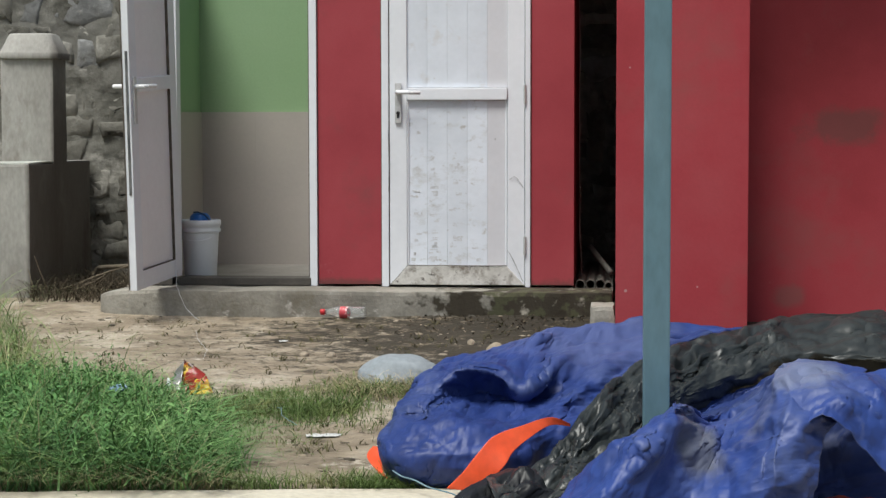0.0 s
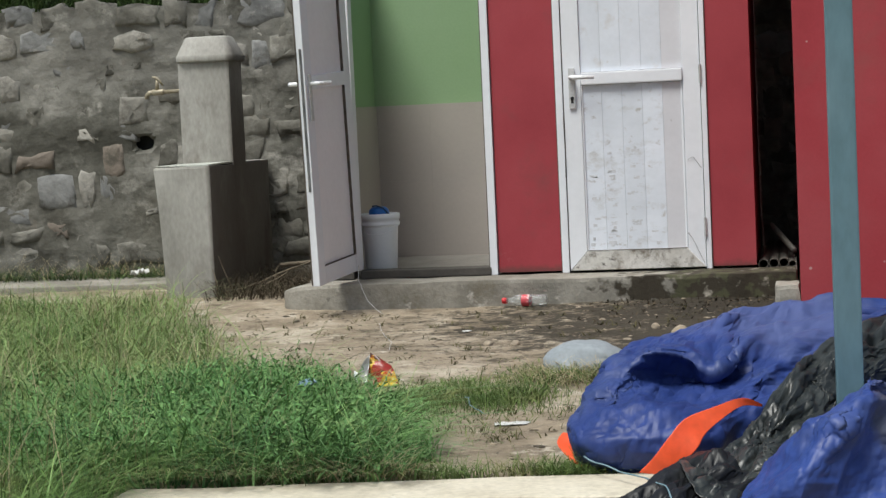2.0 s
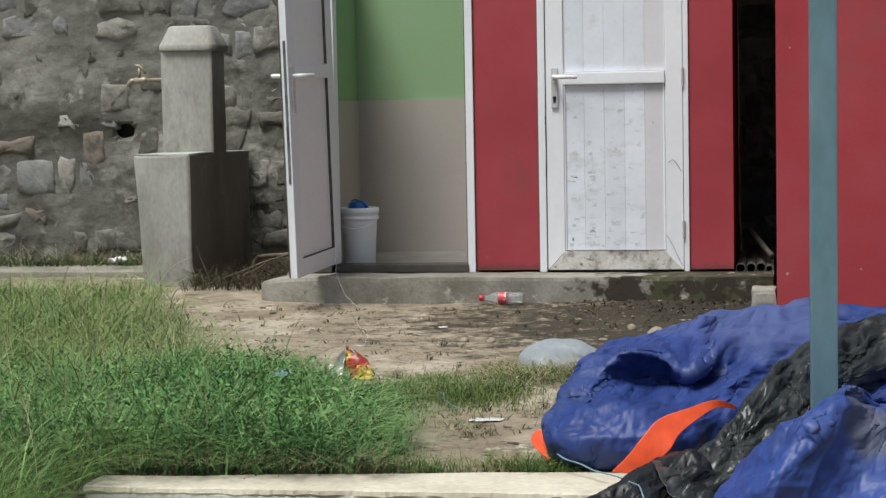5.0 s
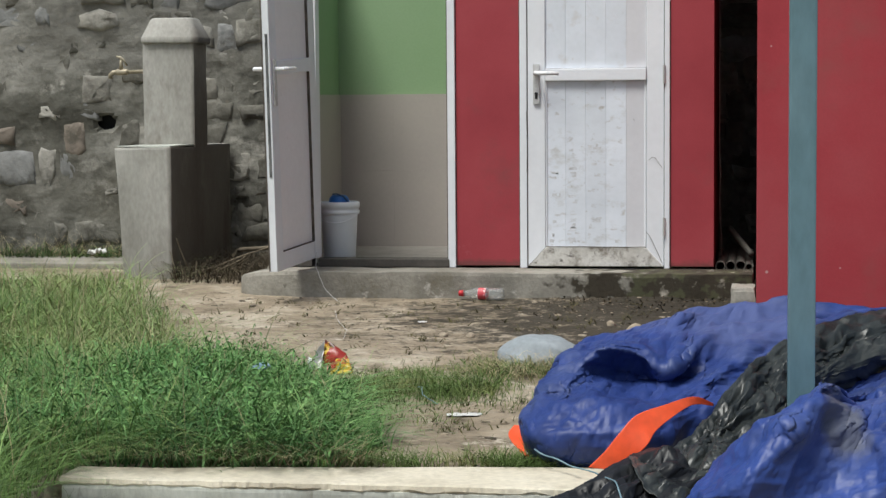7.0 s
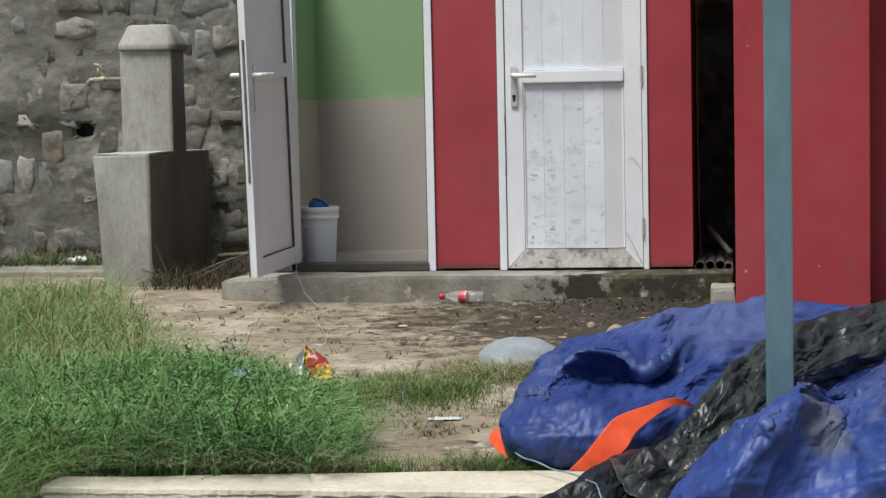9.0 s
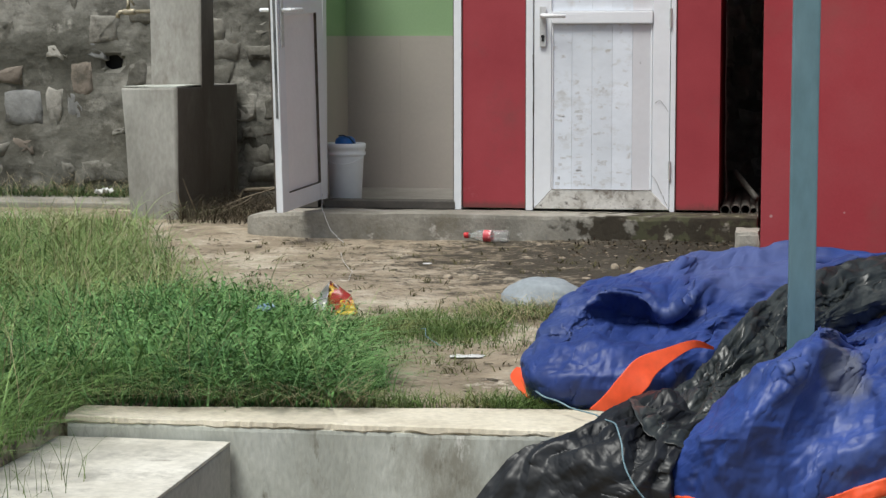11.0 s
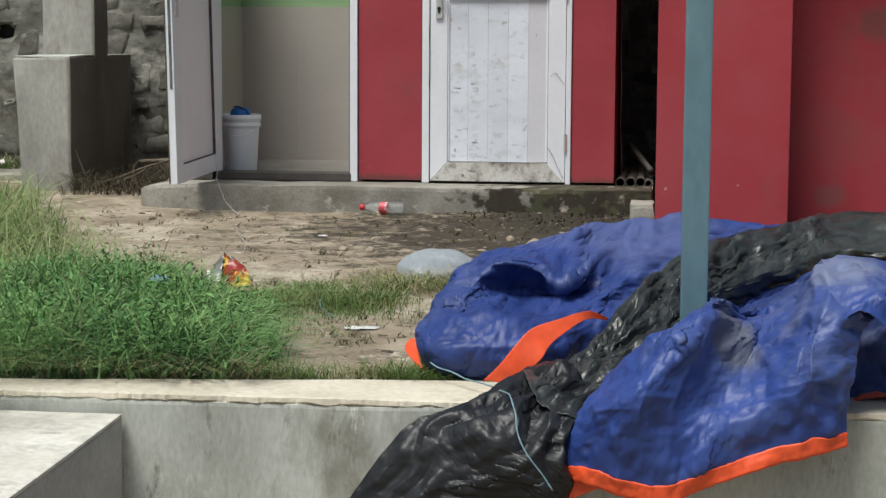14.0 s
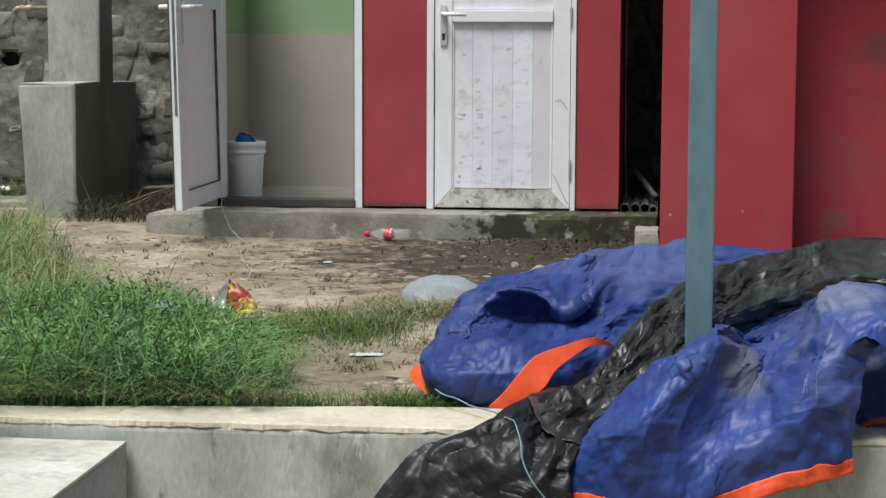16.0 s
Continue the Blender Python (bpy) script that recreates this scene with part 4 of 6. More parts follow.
def cloth(name, cage, nu, nv, mat, parent, seed, label="", sizes=(), surplus=(), low=None, thick=0.002, pleats=None):
    """A crumpled sheet over a cage of control rows: surplus cloth that buckles at finer and finer cells, then flat facets.
    Returns the object and its grid of points."""
    grid = sheet_grid(cage, nu, nv)
    for k, extra in enumerate(surplus):
        if k:
            grid = finer(grid)
        grid = buckle(grid, extra, (80, 50, 32, 16)[k], (0.015, 0.02, 0.03, 0.05)[k], seed + k, 0.4)
    if sizes:
        grid = creased(grid, sizes, seed, 0.3, pleats)
    if low is not None:
        grid[:, :, 2] = np.where(grid[:, :, 1] > -4.55, np.maximum(grid[:, :, 2], low), grid[:, :, 2])
    return sheet_object(name, grid, mat, parent, label, thick), grid


def sheet_object(name, grid, mat, parent, label, thick):
    nv, w = grid.shape[0] - 1, grid.shape[1]
    faces = [(j * w + i, j * w + i + 1, (j + 1) * w + i + 1, (j + 1) * w + i) for j in range(nv) for i in range(w - 1)]
    me = bpy.data.meshes.new(name)
    me.from_pydata(grid.reshape(-1, 3).tolist(), [], faces)
    me.polygons.foreach_set("use_smooth", [True] * len(faces))
    me.materials.append(mat)
    ob = new(name, me)
    so = ob.modifiers.new("thickness", "SOLIDIFY")
    so.thickness, so.offset = thick, 0
    ob.parent = parent
    ob.matrix_parent_inverse = parent.matrix_basis.inverted()
    return tagged(ob, label)


# control rows of each sheet, from its near border to its far one
HEAP_FOOT = [(0.52, -4.33, 0.02), (0.58, -4.40, 0.01), (0.66, -4.43, 0.00), (0.76, -4.45, 0.0), (0.87, -4.40, 0.01), (0.97, -4.28, 0.04), (1.10, -4.15, 0.07), (1.36, -3.95, 0.08)]
HEAP_BELLY = [(0.51, -4.32, 0.07), (0.57, -4.44, 0.07), (0.67, -4.49, 0.09), (0.76, -4.49, 0.09), (0.87, -4.42, 0.10), (0.98, -4.28, 0.12), (1.11, -4.12, 0.13), (1.37, -3.90, 0.14)]
HEAP_LOBE = [(0.52, -4.27, 0.11), (0.59, -4.39, 0.14), (0.68, -4.43, 0.16), (0.76, -4.41, 0.16), (0.86, -4.33, 0.15), (0.99, -4.20, 0.17), (1.12, -4.05, 0.17), (1.39, -3.85, 0.18)]
HEAP_HOLLOW = [(0.53, -4.20, 0.14), (0.61, -4.29, 0.19), (0.69, -4.27, 0.19), (0.76, -4.22, 0.15), (0.87, -4.14, 0.13), (1.00, -4.10, 0.20), (1.13, -3.97, 0.20), (1.42, -3.75, 0.21)]
HEAP_SHADE = [(0.54, -4.12, 0.17), (0.63, -4.19, 0.21), (0.70, -4.12, 0.21), (0.77, -4.02, 0.18), (0.88, -3.98, 0.17), (1.01, -4.00, 0.22), (1.15, -3.88, 0.24), (1.44, -3.62, 0.23)]
HEAP_CREST = [(0.57, -4.04, 0.20), (0.65, -4.09, 0.24), (0.72, -4.12, 0.28), (0.81, -4.09, 0.26), (0.89, -4.05, 0.22), (1.01, -3.86, 0.26), (1.16, -3.76, 0.27), (1.46, -3.50, 0.26)]
HEAP_BACK = [(0.60, -3.92, 0.21), (0.67, -3.93, 0.25), (0.74, -3.94, 0.28), (0.81, -3.92, 0.28), (0.90, -3.82, 0.28), (1.02, -3.68, 0.29), (1.18, -3.60, 0.30), (1.49, -3.40, 0.29)]
HEAP_BROW = [(0.64, -3.76, 0.22), (0.69, -3.74, 0.25), (0.78, -3.70, 0.27), (0.87, -3.64, 0.30), (0.96, -3.55, 0.31), (1.07, -3.48, 0.32), (1.20, -3.42, 0.33), (1.55, -3.32, 0.295)]
DARK_UPPER = [(1.99, -3.25, 0.35), (1.70, -3.38, 0.35), (1.51, -3.58, 0.33), (1.30, -3.84, 0.30), (1.13, -4.15, 0.25), (1.02, -4.38, 0.15), (0.92, -4.52, 0.07), (0.82, -4.64, 0.07), (0.70, -4.79, 0.02), (0.55, -4.83, -0.05), (0.41, -4.86, -0.23)]
DARK_FOLD = [(1.96, -3.50, 0.33), (1.68, -3.57, 0.33), (1.52, -3.74, 0.31), (1.32, -3.97, 0.27), (1.16, -4.24, 0.22), (1.05, -4.46, 0.13), (0.95, -4.62, 0.07), (0.85, -4.78, 0.05), (0.74, -4.88, -0.01), (0.63, -4.88, -0.09), (0.51, -4.90, -0.23)]
DARK_FACE = [(1.94, -3.63, 0.30), (1.68, -3.68, 0.30), (1.53, -3.81, 0.28), (1.33, -4.04, 0.24), (1.19, -4.28, 0.18), (1.07, -4.48, 0.10), (0.98, -4.64, 0.04), (0.89, -4.82, 0.01), (0.81, -4.92, -0.06), (0.71, -4.90, -0.15), (0.62, -4.92, -0.24)]
DARK_UNDER = [(1.93, -3.75, 0.26), (1.67, -3.78, 0.27), (1.54, -3.90, 0.24), (1.33, -4.10, 0.20), (1.20, -4.33, 0.13), (1.10, -4.50, 0.08), (1.02, -4.66, 0.03), (0.96, -4.83, -0.01), (0.92, -4.90, -0.09), (0.86, -4.90, -0.18), (0.77, -4.90, -0.26)]
DARK_TUCK = [(1.95, -3.60, 0.20), (1.70, -3.65, 0.20), (1.57, -3.75, 0.18), (1.37, -4.00, 0.14), (1.23, -4.25, 0.06), (1.13, -4.45, 0.02), (1.06, -4.60, -0.04), (1.01, -4.78, -0.08), (0.98, -4.82, -0.15), (0.94, -4.84, -0.23), (0.86, -4.84, -0.30)]
FRONT_HEM = [(0.92, -4.84, -0.15), (1.00, -4.90, -0.15), (1.08, -4.92, -0.17), (1.17, -4.93, -0.18), (1.28, -4.92, -0.14), (1.40, -4.90, -0.10), (1.51, -4.88, -0.07), (1.60, -4.85, -0.05)]
FRONT_DROP = [(0.94, -4.85, -0.06), (1.02, -4.93, -0.03), (1.09, -4.95, -0.04), (1.18, -4.94, -0.05), (1.28, -4.91, -0.02), (1.39, -4.90, 0.01), (1.51, -4.91, 0.05), (1.60, -4.85, 0.05)]
FRONT_SWELL = [(0.96, -4.82, -0.01), (1.03, -4.93, 0.04), (1.11, -4.98, 0.06), (1.19, -4.94, 0.05), (1.29, -4.86, 0.05), (1.39, -4.85, 0.07), (1.50, -4.93, 0.12), (1.61, -4.85, 0.11)]
FRONT_SLOPE = [(0.99, -4.78, 0.03), (1.06, -4.88, 0.09), (1.14, -4.94, 0.13), (1.22, -4.91, 0.13), (1.31, -4.80, 0.11), (1.40, -4.76, 0.11), (1.50, -4.91, 0.18), (1.62, -4.83, 0.16)]
FRONT_FLANK = [(1.03, -4.72, 0.07), (1.10, -4.81, 0.14), (1.18, -4.86, 0.19), (1.26, -4.86, 0.20), (1.34, -4.71, 0.16), (1.43, -4.66, 0.16), (1.52, -4.86, 0.24), (1.64, -4.81, 0.22)]
FRONT_RIDGE = [(1.10, -4.62, 0.11), (1.16, -4.70, 0.17), (1.23, -4.75, 0.23), (1.29, -4.75, 0.27), (1.37, -4.57, 0.19), (1.47, -4.56, 0.21), (1.55, -4.78, 0.29), (1.67, -4.77, 0.25)]
FRONT_TOP = [(1.14, -4.50, 0.10), (1.20, -4.55, 0.16), (1.26, -4.60, 0.22), (1.32, -4.62, 0.26), (1.40, -4.42, 0.18), (1.50, -4.46, 0.24), (1.55, -4.66, 0.33), (1.70, -4.68, 0.29)]
FRONT_LEE = [(1.18, -4.52, 0.05), (1.23, -4.51, 0.11), (1.28, -4.52, 0.18), (1.35, -4.42, 0.19), (1.43, -4.28, 0.19), (1.52, -4.32, 0.26), (1.59, -4.48, 0.35), (1.77, -4.48, 0.33)]
FRONT_BACK = [[(1.31, -4.47, 0.13), (1.43, -4.30, 0.16), (1.55, -4.30, 0.23), (1.72, -4.34, 0.29)], [(1.32, -4.28, 0.14), (1.44, -4.15, 0.18), (1.57, -4.12, 0.24), (1.74, -4.12, 0.28)], [(1.34, -4.02, 0.15), (1.46, -3.92, 0.19), (1.60, -3.88, 0.23), (1.76, -3.85, 0.25)]]
LIP_LIP = [(1.56, -4.84, 0.23), (1.62, -4.85, 0.27), (1.68, -4.84, 0.24), (1.75, -4.82, 0.16), (1.85, -4.80, 0.08)]
LIP_BRIM = [(1.56, -4.79, 0.28), (1.64, -4.78, 0.31), (1.70, -4.77, 0.29), (1.77, -4.75, 0.24), (1.87, -4.72, 0.19)]
LIP_ROOF = [(1.56, -4.70, 0.32), (1.64, -4.66, 0.33), (1.71, -4.66, 0.32), (1.79, -4.64, 0.30), (1.90, -4.60, 0.26)]
LIP_REAR = [(1.57, -4.55, 0.35), (1.65, -4.50, 0.34), (1.73, -4.50, 0.32), (1.81, -4.50, 0.33), (1.93, -4.45, 0.31)]
CAVE = [
    [(1.59, -4.62, -0.02), (1.67, -4.60, 0.01), (1.75, -4.62, 0.02), (1.90, -4.70, 0.03)],
    [(1.60, -4.50, 0.04), (1.68, -4.46, 0.04), (1.77, -4.46, 0.06), (1.93, -4.50, 0.09)],
    [(1.57, -4.42, 0.14), (1.68, -4.40, 0.17), (1.77, -4.40, 0.21), (1.94, -4.40, 0.20)],
]
FLAP_OUTER = [(0.79, -4.53, 0.01), (0.83, -4.54, 0.05), (0.86, -4.53, 0.08), (0.88, -4.50, 0.11), (0.92, -4.46, 0.14), (0.97, -4.38, 0.16), (1.02, -4.30, 0.145)]
FLAP_INNER = [(0.71, -4.54, 0.02), (0.75, -4.54, 0.06), (0.79, -4.53, 0.11), (0.83, -4.50, 0.15), (0.90, -4.45, 0.17), (0.97, -4.37, 0.18), (1.02, -4.30, 0.152)]
HEM_TURN = [[(0.848, -4.850, -0.243), (0.900, -4.860, -0.222), (0.968, -4.860, -0.197), (1.042, -4.860, -0.164)], [(0.941, -4.830, -0.110), (0.986, -4.850, -0.110), (1.034, -4.860, -0.123), (1.088, -4.870, -0.141)]]
TIP = [
    [(0.48, -4.22, 0.07), (0.47, -4.27, 0.05), (0.51, -4.34, 0.02), (0.54, -4.38, 0.01)],
    [(0.50, -4.23, 0.07), (0.51, -4.28, 0.04), (0.53, -4.36, 0.02), (0.55, -4.39, 0.01)],
]
TWINE = [(0.562, -4.470, 0.053), (0.628, -4.550, 0.038), (0.739, -4.680, 0.029), (0.804, -4.840, 0.040), (0.830, -4.960, -0.020), (0.866, -4.990, -0.078), (0.916, -5.000, -0.150)]
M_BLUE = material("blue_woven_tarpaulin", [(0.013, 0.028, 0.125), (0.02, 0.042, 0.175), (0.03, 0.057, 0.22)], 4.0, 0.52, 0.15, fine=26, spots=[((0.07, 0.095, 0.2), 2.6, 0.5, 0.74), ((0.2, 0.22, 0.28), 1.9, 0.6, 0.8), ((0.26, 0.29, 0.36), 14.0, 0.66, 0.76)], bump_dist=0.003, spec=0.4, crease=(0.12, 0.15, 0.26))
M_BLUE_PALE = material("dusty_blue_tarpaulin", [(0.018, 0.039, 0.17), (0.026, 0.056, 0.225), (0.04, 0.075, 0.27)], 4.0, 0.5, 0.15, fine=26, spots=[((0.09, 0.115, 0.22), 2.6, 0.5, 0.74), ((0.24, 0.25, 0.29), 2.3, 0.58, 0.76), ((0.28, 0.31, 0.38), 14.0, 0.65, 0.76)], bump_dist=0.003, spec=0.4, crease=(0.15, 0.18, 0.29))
M_BLACKTARP = material("dusty_black_tarpaulin", [(0.012, 0.0145, 0.0145), (0.021, 0.025, 0.0245), (0.036, 0.041, 0.039)], 4.0, 0.4, 0.15, fine=30, spots=[((0.07, 0.077, 0.072), 2.2, 0.52, 0.76), ((0.1, 0.105, 0.095), 9.0, 0.6, 0.72)], bump_dist=0.003, spec=0.5, crease=(0.11, 0.115, 0.105))
M_BLACKGLOSS = material("glossy_black_plastic", [(0.007, 0.008, 0.009), (0.013, 0.014, 0.016), (0.02, 0.022, 0.024)], 5.0, 0.45, 0.1, fine=30, spots=[((0.04, 0.043, 0.043), 3.0, 0.58, 0.78)], bump_dist=0.002, spec=0.36)
stain(M_BLUE, (1.08, -3.65, 0.3), (0.32, 0.35, 0.1), (0.095, 0.12, 0.26), 0.6, 1.2, 6.0)
stain(M_BLUE_PALE, (1.34, -4.72, 0.18), (0.07, 0.16, 0.1), (0.115, 0.12, 0.125), 0.75, 1.2, 9.0)
stain(M_BLUE_PALE, (1.58, -4.6, 0.34), (0.13, 0.2, 0.045), (0.22, 0.245, 0.32), 0.6, 1.6, 14.0)
M_ORANGE = material("orange_hem_tape", [(0.7, 0.075, 0.02), (0.82, 0.11, 0.035)], 7.0, 0.5, 0.25, fine=40, bump_dist=0.004)
M_TWINE = material("blue_grey_twine", [(0.12, 0.2, 0.24), (0.2, 0.3, 0.34)], 30, 0.8, 0.3)


def hem(grid, span, width, parent, lift=0.003):
    """A tape along the first row of a creased sheet, lying on it. span: which columns, from 0 to 1."""
    n = grid.shape[1] - 1
    cols = slice(int(span[0] * n), int(span[1] * n) + 1)
    step = np.linalg.norm(grid[1:12, cols] - grid[:11, cols], axis=2).mean()
    band = grid[: max(2, int(width / step)) + 1, cols].copy()
    out = normals(band)
    band += (out if out[..., 1].mean() < 0 else -out) * lift
    band[0] -= (band[1] - band[0]) * 0.6
    sheet_object("hem", band, M_ORANGE, parent, "bright orange hem tape", 0.002)


BROAD = ((0.2, 0.02), (0.11, 0.02), (0.055, 0.0075), (0.026, 0.002))
SURPLUS = (0.035, 0.02, 0.008, 0.003)


def tarps():
    heap = empty("blue_tarpaulin", (0.9, -3.9, 0.0), "crumpled dusty blue tarpaulin heaped on the ground", "tarpaulin", "tarpaulins in the heap")
    behind = [(x + 0.05, y + 0.15, 0.16) for x, y, z in HEAP_BROW]
    ground_line = [(x + 0.06, y + 0.24, -0.01) for x, y, z in HEAP_BROW]
    foot = [(x, y, max(z, 0.0)) for x, y, z in HEAP_FOOT]
    cage = [foot, HEAP_BELLY, HEAP_LOBE, HEAP_HOLLOW, HEAP_SHADE, HEAP_CREST, HEAP_BACK, HEAP_BROW, behind, ground_line]
    # the left border turns round to the ground behind
    cage = [[(row[0][0] + 0.03, row[0][1] + 0.16, max(-0.005, row[0][2] - 0.12))] + row for row in cage]
    cloth("sheet", cage, 26, 24, M_BLUE, heap, 3, "dusty blue sheet", BROAD, SURPLUS, low=-0.004)
    cloth("hem", [FLAP_OUTER, FLAP_INNER], 70, 14, M_ORANGE, heap, 5, "bright orange hem tape", ((0.06, 0.002), (0.02, 0.0006)))
    cloth("hem_corner", TIP, 24, 8, M_ORANGE, heap, 6, "bright orange hem tape", ((0.03, 0.001),))
    dark = empty("black_tarpaulin", (1.1, -4.4, 0.0), "dusty black plastic sheet trailing over the ledge", "tarpaulin", "tarpaulins in the heap")
    rows = [DARK_UPPER, DARK_FOLD, DARK_FACE, DARK_UNDER, DARK_TUCK]
    cloth("sheet", [row[:8] for row in rows], 44, 13, M_BLACKTARP, dark, 11, "dusty grey-black sheet", BROAD, SURPLUS, pleats=(5, 0.016))
    cloth("tail", [row[6:] for row in rows], 26, 13, M_BLACKGLOSS, dark, 13, "glossy black end of the sheet below the twine", ((0.2, 0.03), (0.1, 0.018), (0.04, 0.003)), (0.03, 0.012, 0.004, 0.001), pleats=(5, 0.02))
    front = empty("blue_tarpaulin", (1.4, -4.7, 0.0), "blue tarpaulin with orange hem hanging over the ledge", "tarpaulin", "tarpaulins in the heap")
    _, grid = cloth("sheet", [FRONT_HEM, FRONT_DROP, FRONT_SWELL, FRONT_SLOPE, FRONT_FLANK, FRONT_RIDGE, FRONT_TOP, FRONT_LEE], 23, 19, M_BLUE_PALE, front, 21, "dusty blue sheet", BROAD, SURPLUS)
    hem(grid, (0.0, 1.0), 0.045, front)
    # fills the shadow behind the peak; darker blue than its sheet, as painted shade
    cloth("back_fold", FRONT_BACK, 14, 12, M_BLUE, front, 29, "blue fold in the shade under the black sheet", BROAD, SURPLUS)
    cloth("hem_turn", HEM_TURN, 40, 14, M_ORANGE, front, 27, "bright orange hem tape turned under", ((0.06, 0.003), (0.02, 0.0008)))
    cloth("upper_fold", [LIP_LIP, LIP_BRIM, LIP_ROOF, LIP_REAR], 11, 8, M_BLUE_PALE, front, 24, "dusty blue fold over a dark hollow", BROAD, SURPLUS)
    # the hollow's shade is also painted, by the darker blue
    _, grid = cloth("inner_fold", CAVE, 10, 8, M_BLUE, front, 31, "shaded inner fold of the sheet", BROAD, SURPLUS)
    hem(grid, (0.0, 1.0), 0.035, front)
    tw = [along([Vector(c) for c in TWINE], k / 40) for k in range(41)]
    tw = [p + 0.008 * noise.noise_vector(p * 14) for p in tw]
    tagged(part("twine", tube(tw, 0.0022, 6), M_TWINE, None, "", True), "thin blue-grey twine tied round the black sheet", "string")


tarps()


# ---------- grass ----------
def blades(name, mat, roots, heights, widths, bends, label, category, seed, lean=None, parts=3):
    """Many tapered, bowed blades as one mesh. roots: n x 3."""
    r = np.random.default_rng(seed)
    n = len(roots)
    a = r.uniform(0, 2 * np.pi, n) if lean is None else lean
    out = np.stack([np.cos(a), np.sin(a), np.zeros(n)], 1)
    side = np.stack([-np.sin(a + r.normal(0, 0.8, n)), np.cos(a + r.normal(0, 0.8, n)), np.zeros(n)], 1)
    fr = np.linspace(0, 1, parts + 1)
    verts = np.zeros((n, 2 * parts + 1, 3))
    for k, s in enumerate(fr):
        mid = roots + out * (bends * heights * s**1.8)[:, None]
        mid[:, 2] += heights * (s - 0.35 * bends.clip(0, 1.6) * s**2.4)
        if k < parts:
            w = widths * (1 - 0.75 * s)
            verts[:, 2 * k] = mid - side * w[:, None]
            verts[:, 2 * k + 1] = mid + side * w[:, None]
        else:
            verts[:, 2 * k] = mid
    base = (np.arange(n) * (2 * parts + 1))[:, None]
    quads = np.concatenate([base + np.array([[2 * k, 2 * k + 1, 2 * k + 3, 2 * k + 2]]) for k in range(parts - 1)], 1).reshape(-1, 4)
    tris = base + np.array([[2 * parts - 2, 2 * parts - 1, 2 * parts]])
    return mesh_stuff(name, verts.reshape(-1, 3), quads, tris, mat, label, category)


def mesh_stuff(name, verts, quads, tris, mat, label, category):
    me = bpy.data.meshes.new(name)
    me.vertices.add(len(verts))
    me.vertices.foreach_set("co", np.ascontiguousarray(verts, dtype=np.float32).ravel())
    me.loops.add(len(quads) * 4 + len(tris) * 3)
    me.loops.foreach_set("vertex_index", np.concatenate([quads.ravel(), tris.ravel()]).astype(np.int32))
    me.polygons.add(len(quads) + len(tris))
    me.polygons.foreach_set("loop_start", np.concatenate([np.arange(len(quads)) * 4, len(quads) * 4 + np.arange(len(tris)) * 3]).astype(np.int32))
    me.update(calc_edges=True)
    me.validate()
    me.materials.append(mat)
    return tagged(new(name, me), label, category, kind="stuff")


def leaves(name, mat, centres, sizes, label, category, seed, droop=0.3):
    """Small pointed leaves, folded along the midrib, as one mesh."""
    r = np.random.default_rng(seed)
    n = len(centres)
    a = r.uniform(0, 2 * np.pi, n)
    tilt = r.normal(0.25, 0.5, n)
    d = np.stack([np.cos(a) * np.cos(tilt), np.sin(a) * np.cos(tilt), np.sin(tilt)], 1)
    s = np.stack([-np.sin(a), np.cos(a), r.normal(0, 0.35, n)], 1)
    up = np.cross(d, s)
    L, W = sizes[:, None], sizes[:, None] * r.uniform(0.28, 0.45, n)[:, None]
    v = np.stack([centres - d * L * 0.5, centres - s * W * 0.5 + up * W * 0.25, centres + d * L * 0.55 - up * L * droop * 0.3, centres + s * W * 0.5 + up * W * 0.25, centres], 1)
    base = (np.arange(n) * 5)[:, None]
    tris = (base + np.array([[0, 1, 4, 1, 2, 4, 2, 3, 4, 3, 0, 4]])).reshape(-1, 3)
    return mesh_stuff(name, v.reshape(-1, 3), np.zeros((0, 4), int), tris, mat, label, category)


def field_edge(y):
    """How far the tall growth reaches towards +x."""
    return np.interp(y, [-6, -4.5, -3.9, -3.3, -2.7, -2.3, -1.2, 0.0, 0.6], [-0.56, 0.09, 0.03, -0.28, -0.62, -1.1, -1.45, -1.95, -2.2])


def patchy(x, y, s, seed):
    return np.array([noise.noise((a * s, b * s, seed)) for a, b in zip(x, y)])


M_GRASS = material("pale_grass", [(0.066, 0.135, 0.034), (0.135, 0.215, 0.062), (0.27, 0.325, 0.12)], 3.0, 0.55, 0, fine=9, island=0.5, spec=0.25)
M_LEAFY = material("deep_green_leaves", [(0.04, 0.105, 0.034), (0.1, 0.215, 0.066), (0.2, 0.335, 0.12)], 5.0, 0.6, 0, fine=12, island=0.4, spec=0.25)
M_SHORT = material("short_grass", [(0.07, 0.125, 0.028), (0.11, 0.16, 0.045), (0.22, 0.21, 0.09)], 5.0, 0.6, 0, fine=15, island=0.4, spec=0.3)
M_STRAW = material("dry_straw", [(0.3, 0.25, 0.15), (0.42, 0.36, 0.23)], 6.0, 0.8, 0, island=0.3, spec=0.2)
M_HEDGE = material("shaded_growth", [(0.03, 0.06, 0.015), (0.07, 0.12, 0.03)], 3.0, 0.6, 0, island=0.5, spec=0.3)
M_TWIG = material("dark_dead_twig", [(0.03, 0.024, 0.016), (0.085, 0.068, 0.045)], 8.0, 0.9, 0, island=0.5, spec=0.2)
M_ARCH = material("pale_arching_grass", [(0.12, 0.2, 0.06), (0.2, 0.28, 0.1), (0.31, 0.35, 0.16)], 3.0, 0.55, 0, fine=12, island=0.35, spec=0.3)


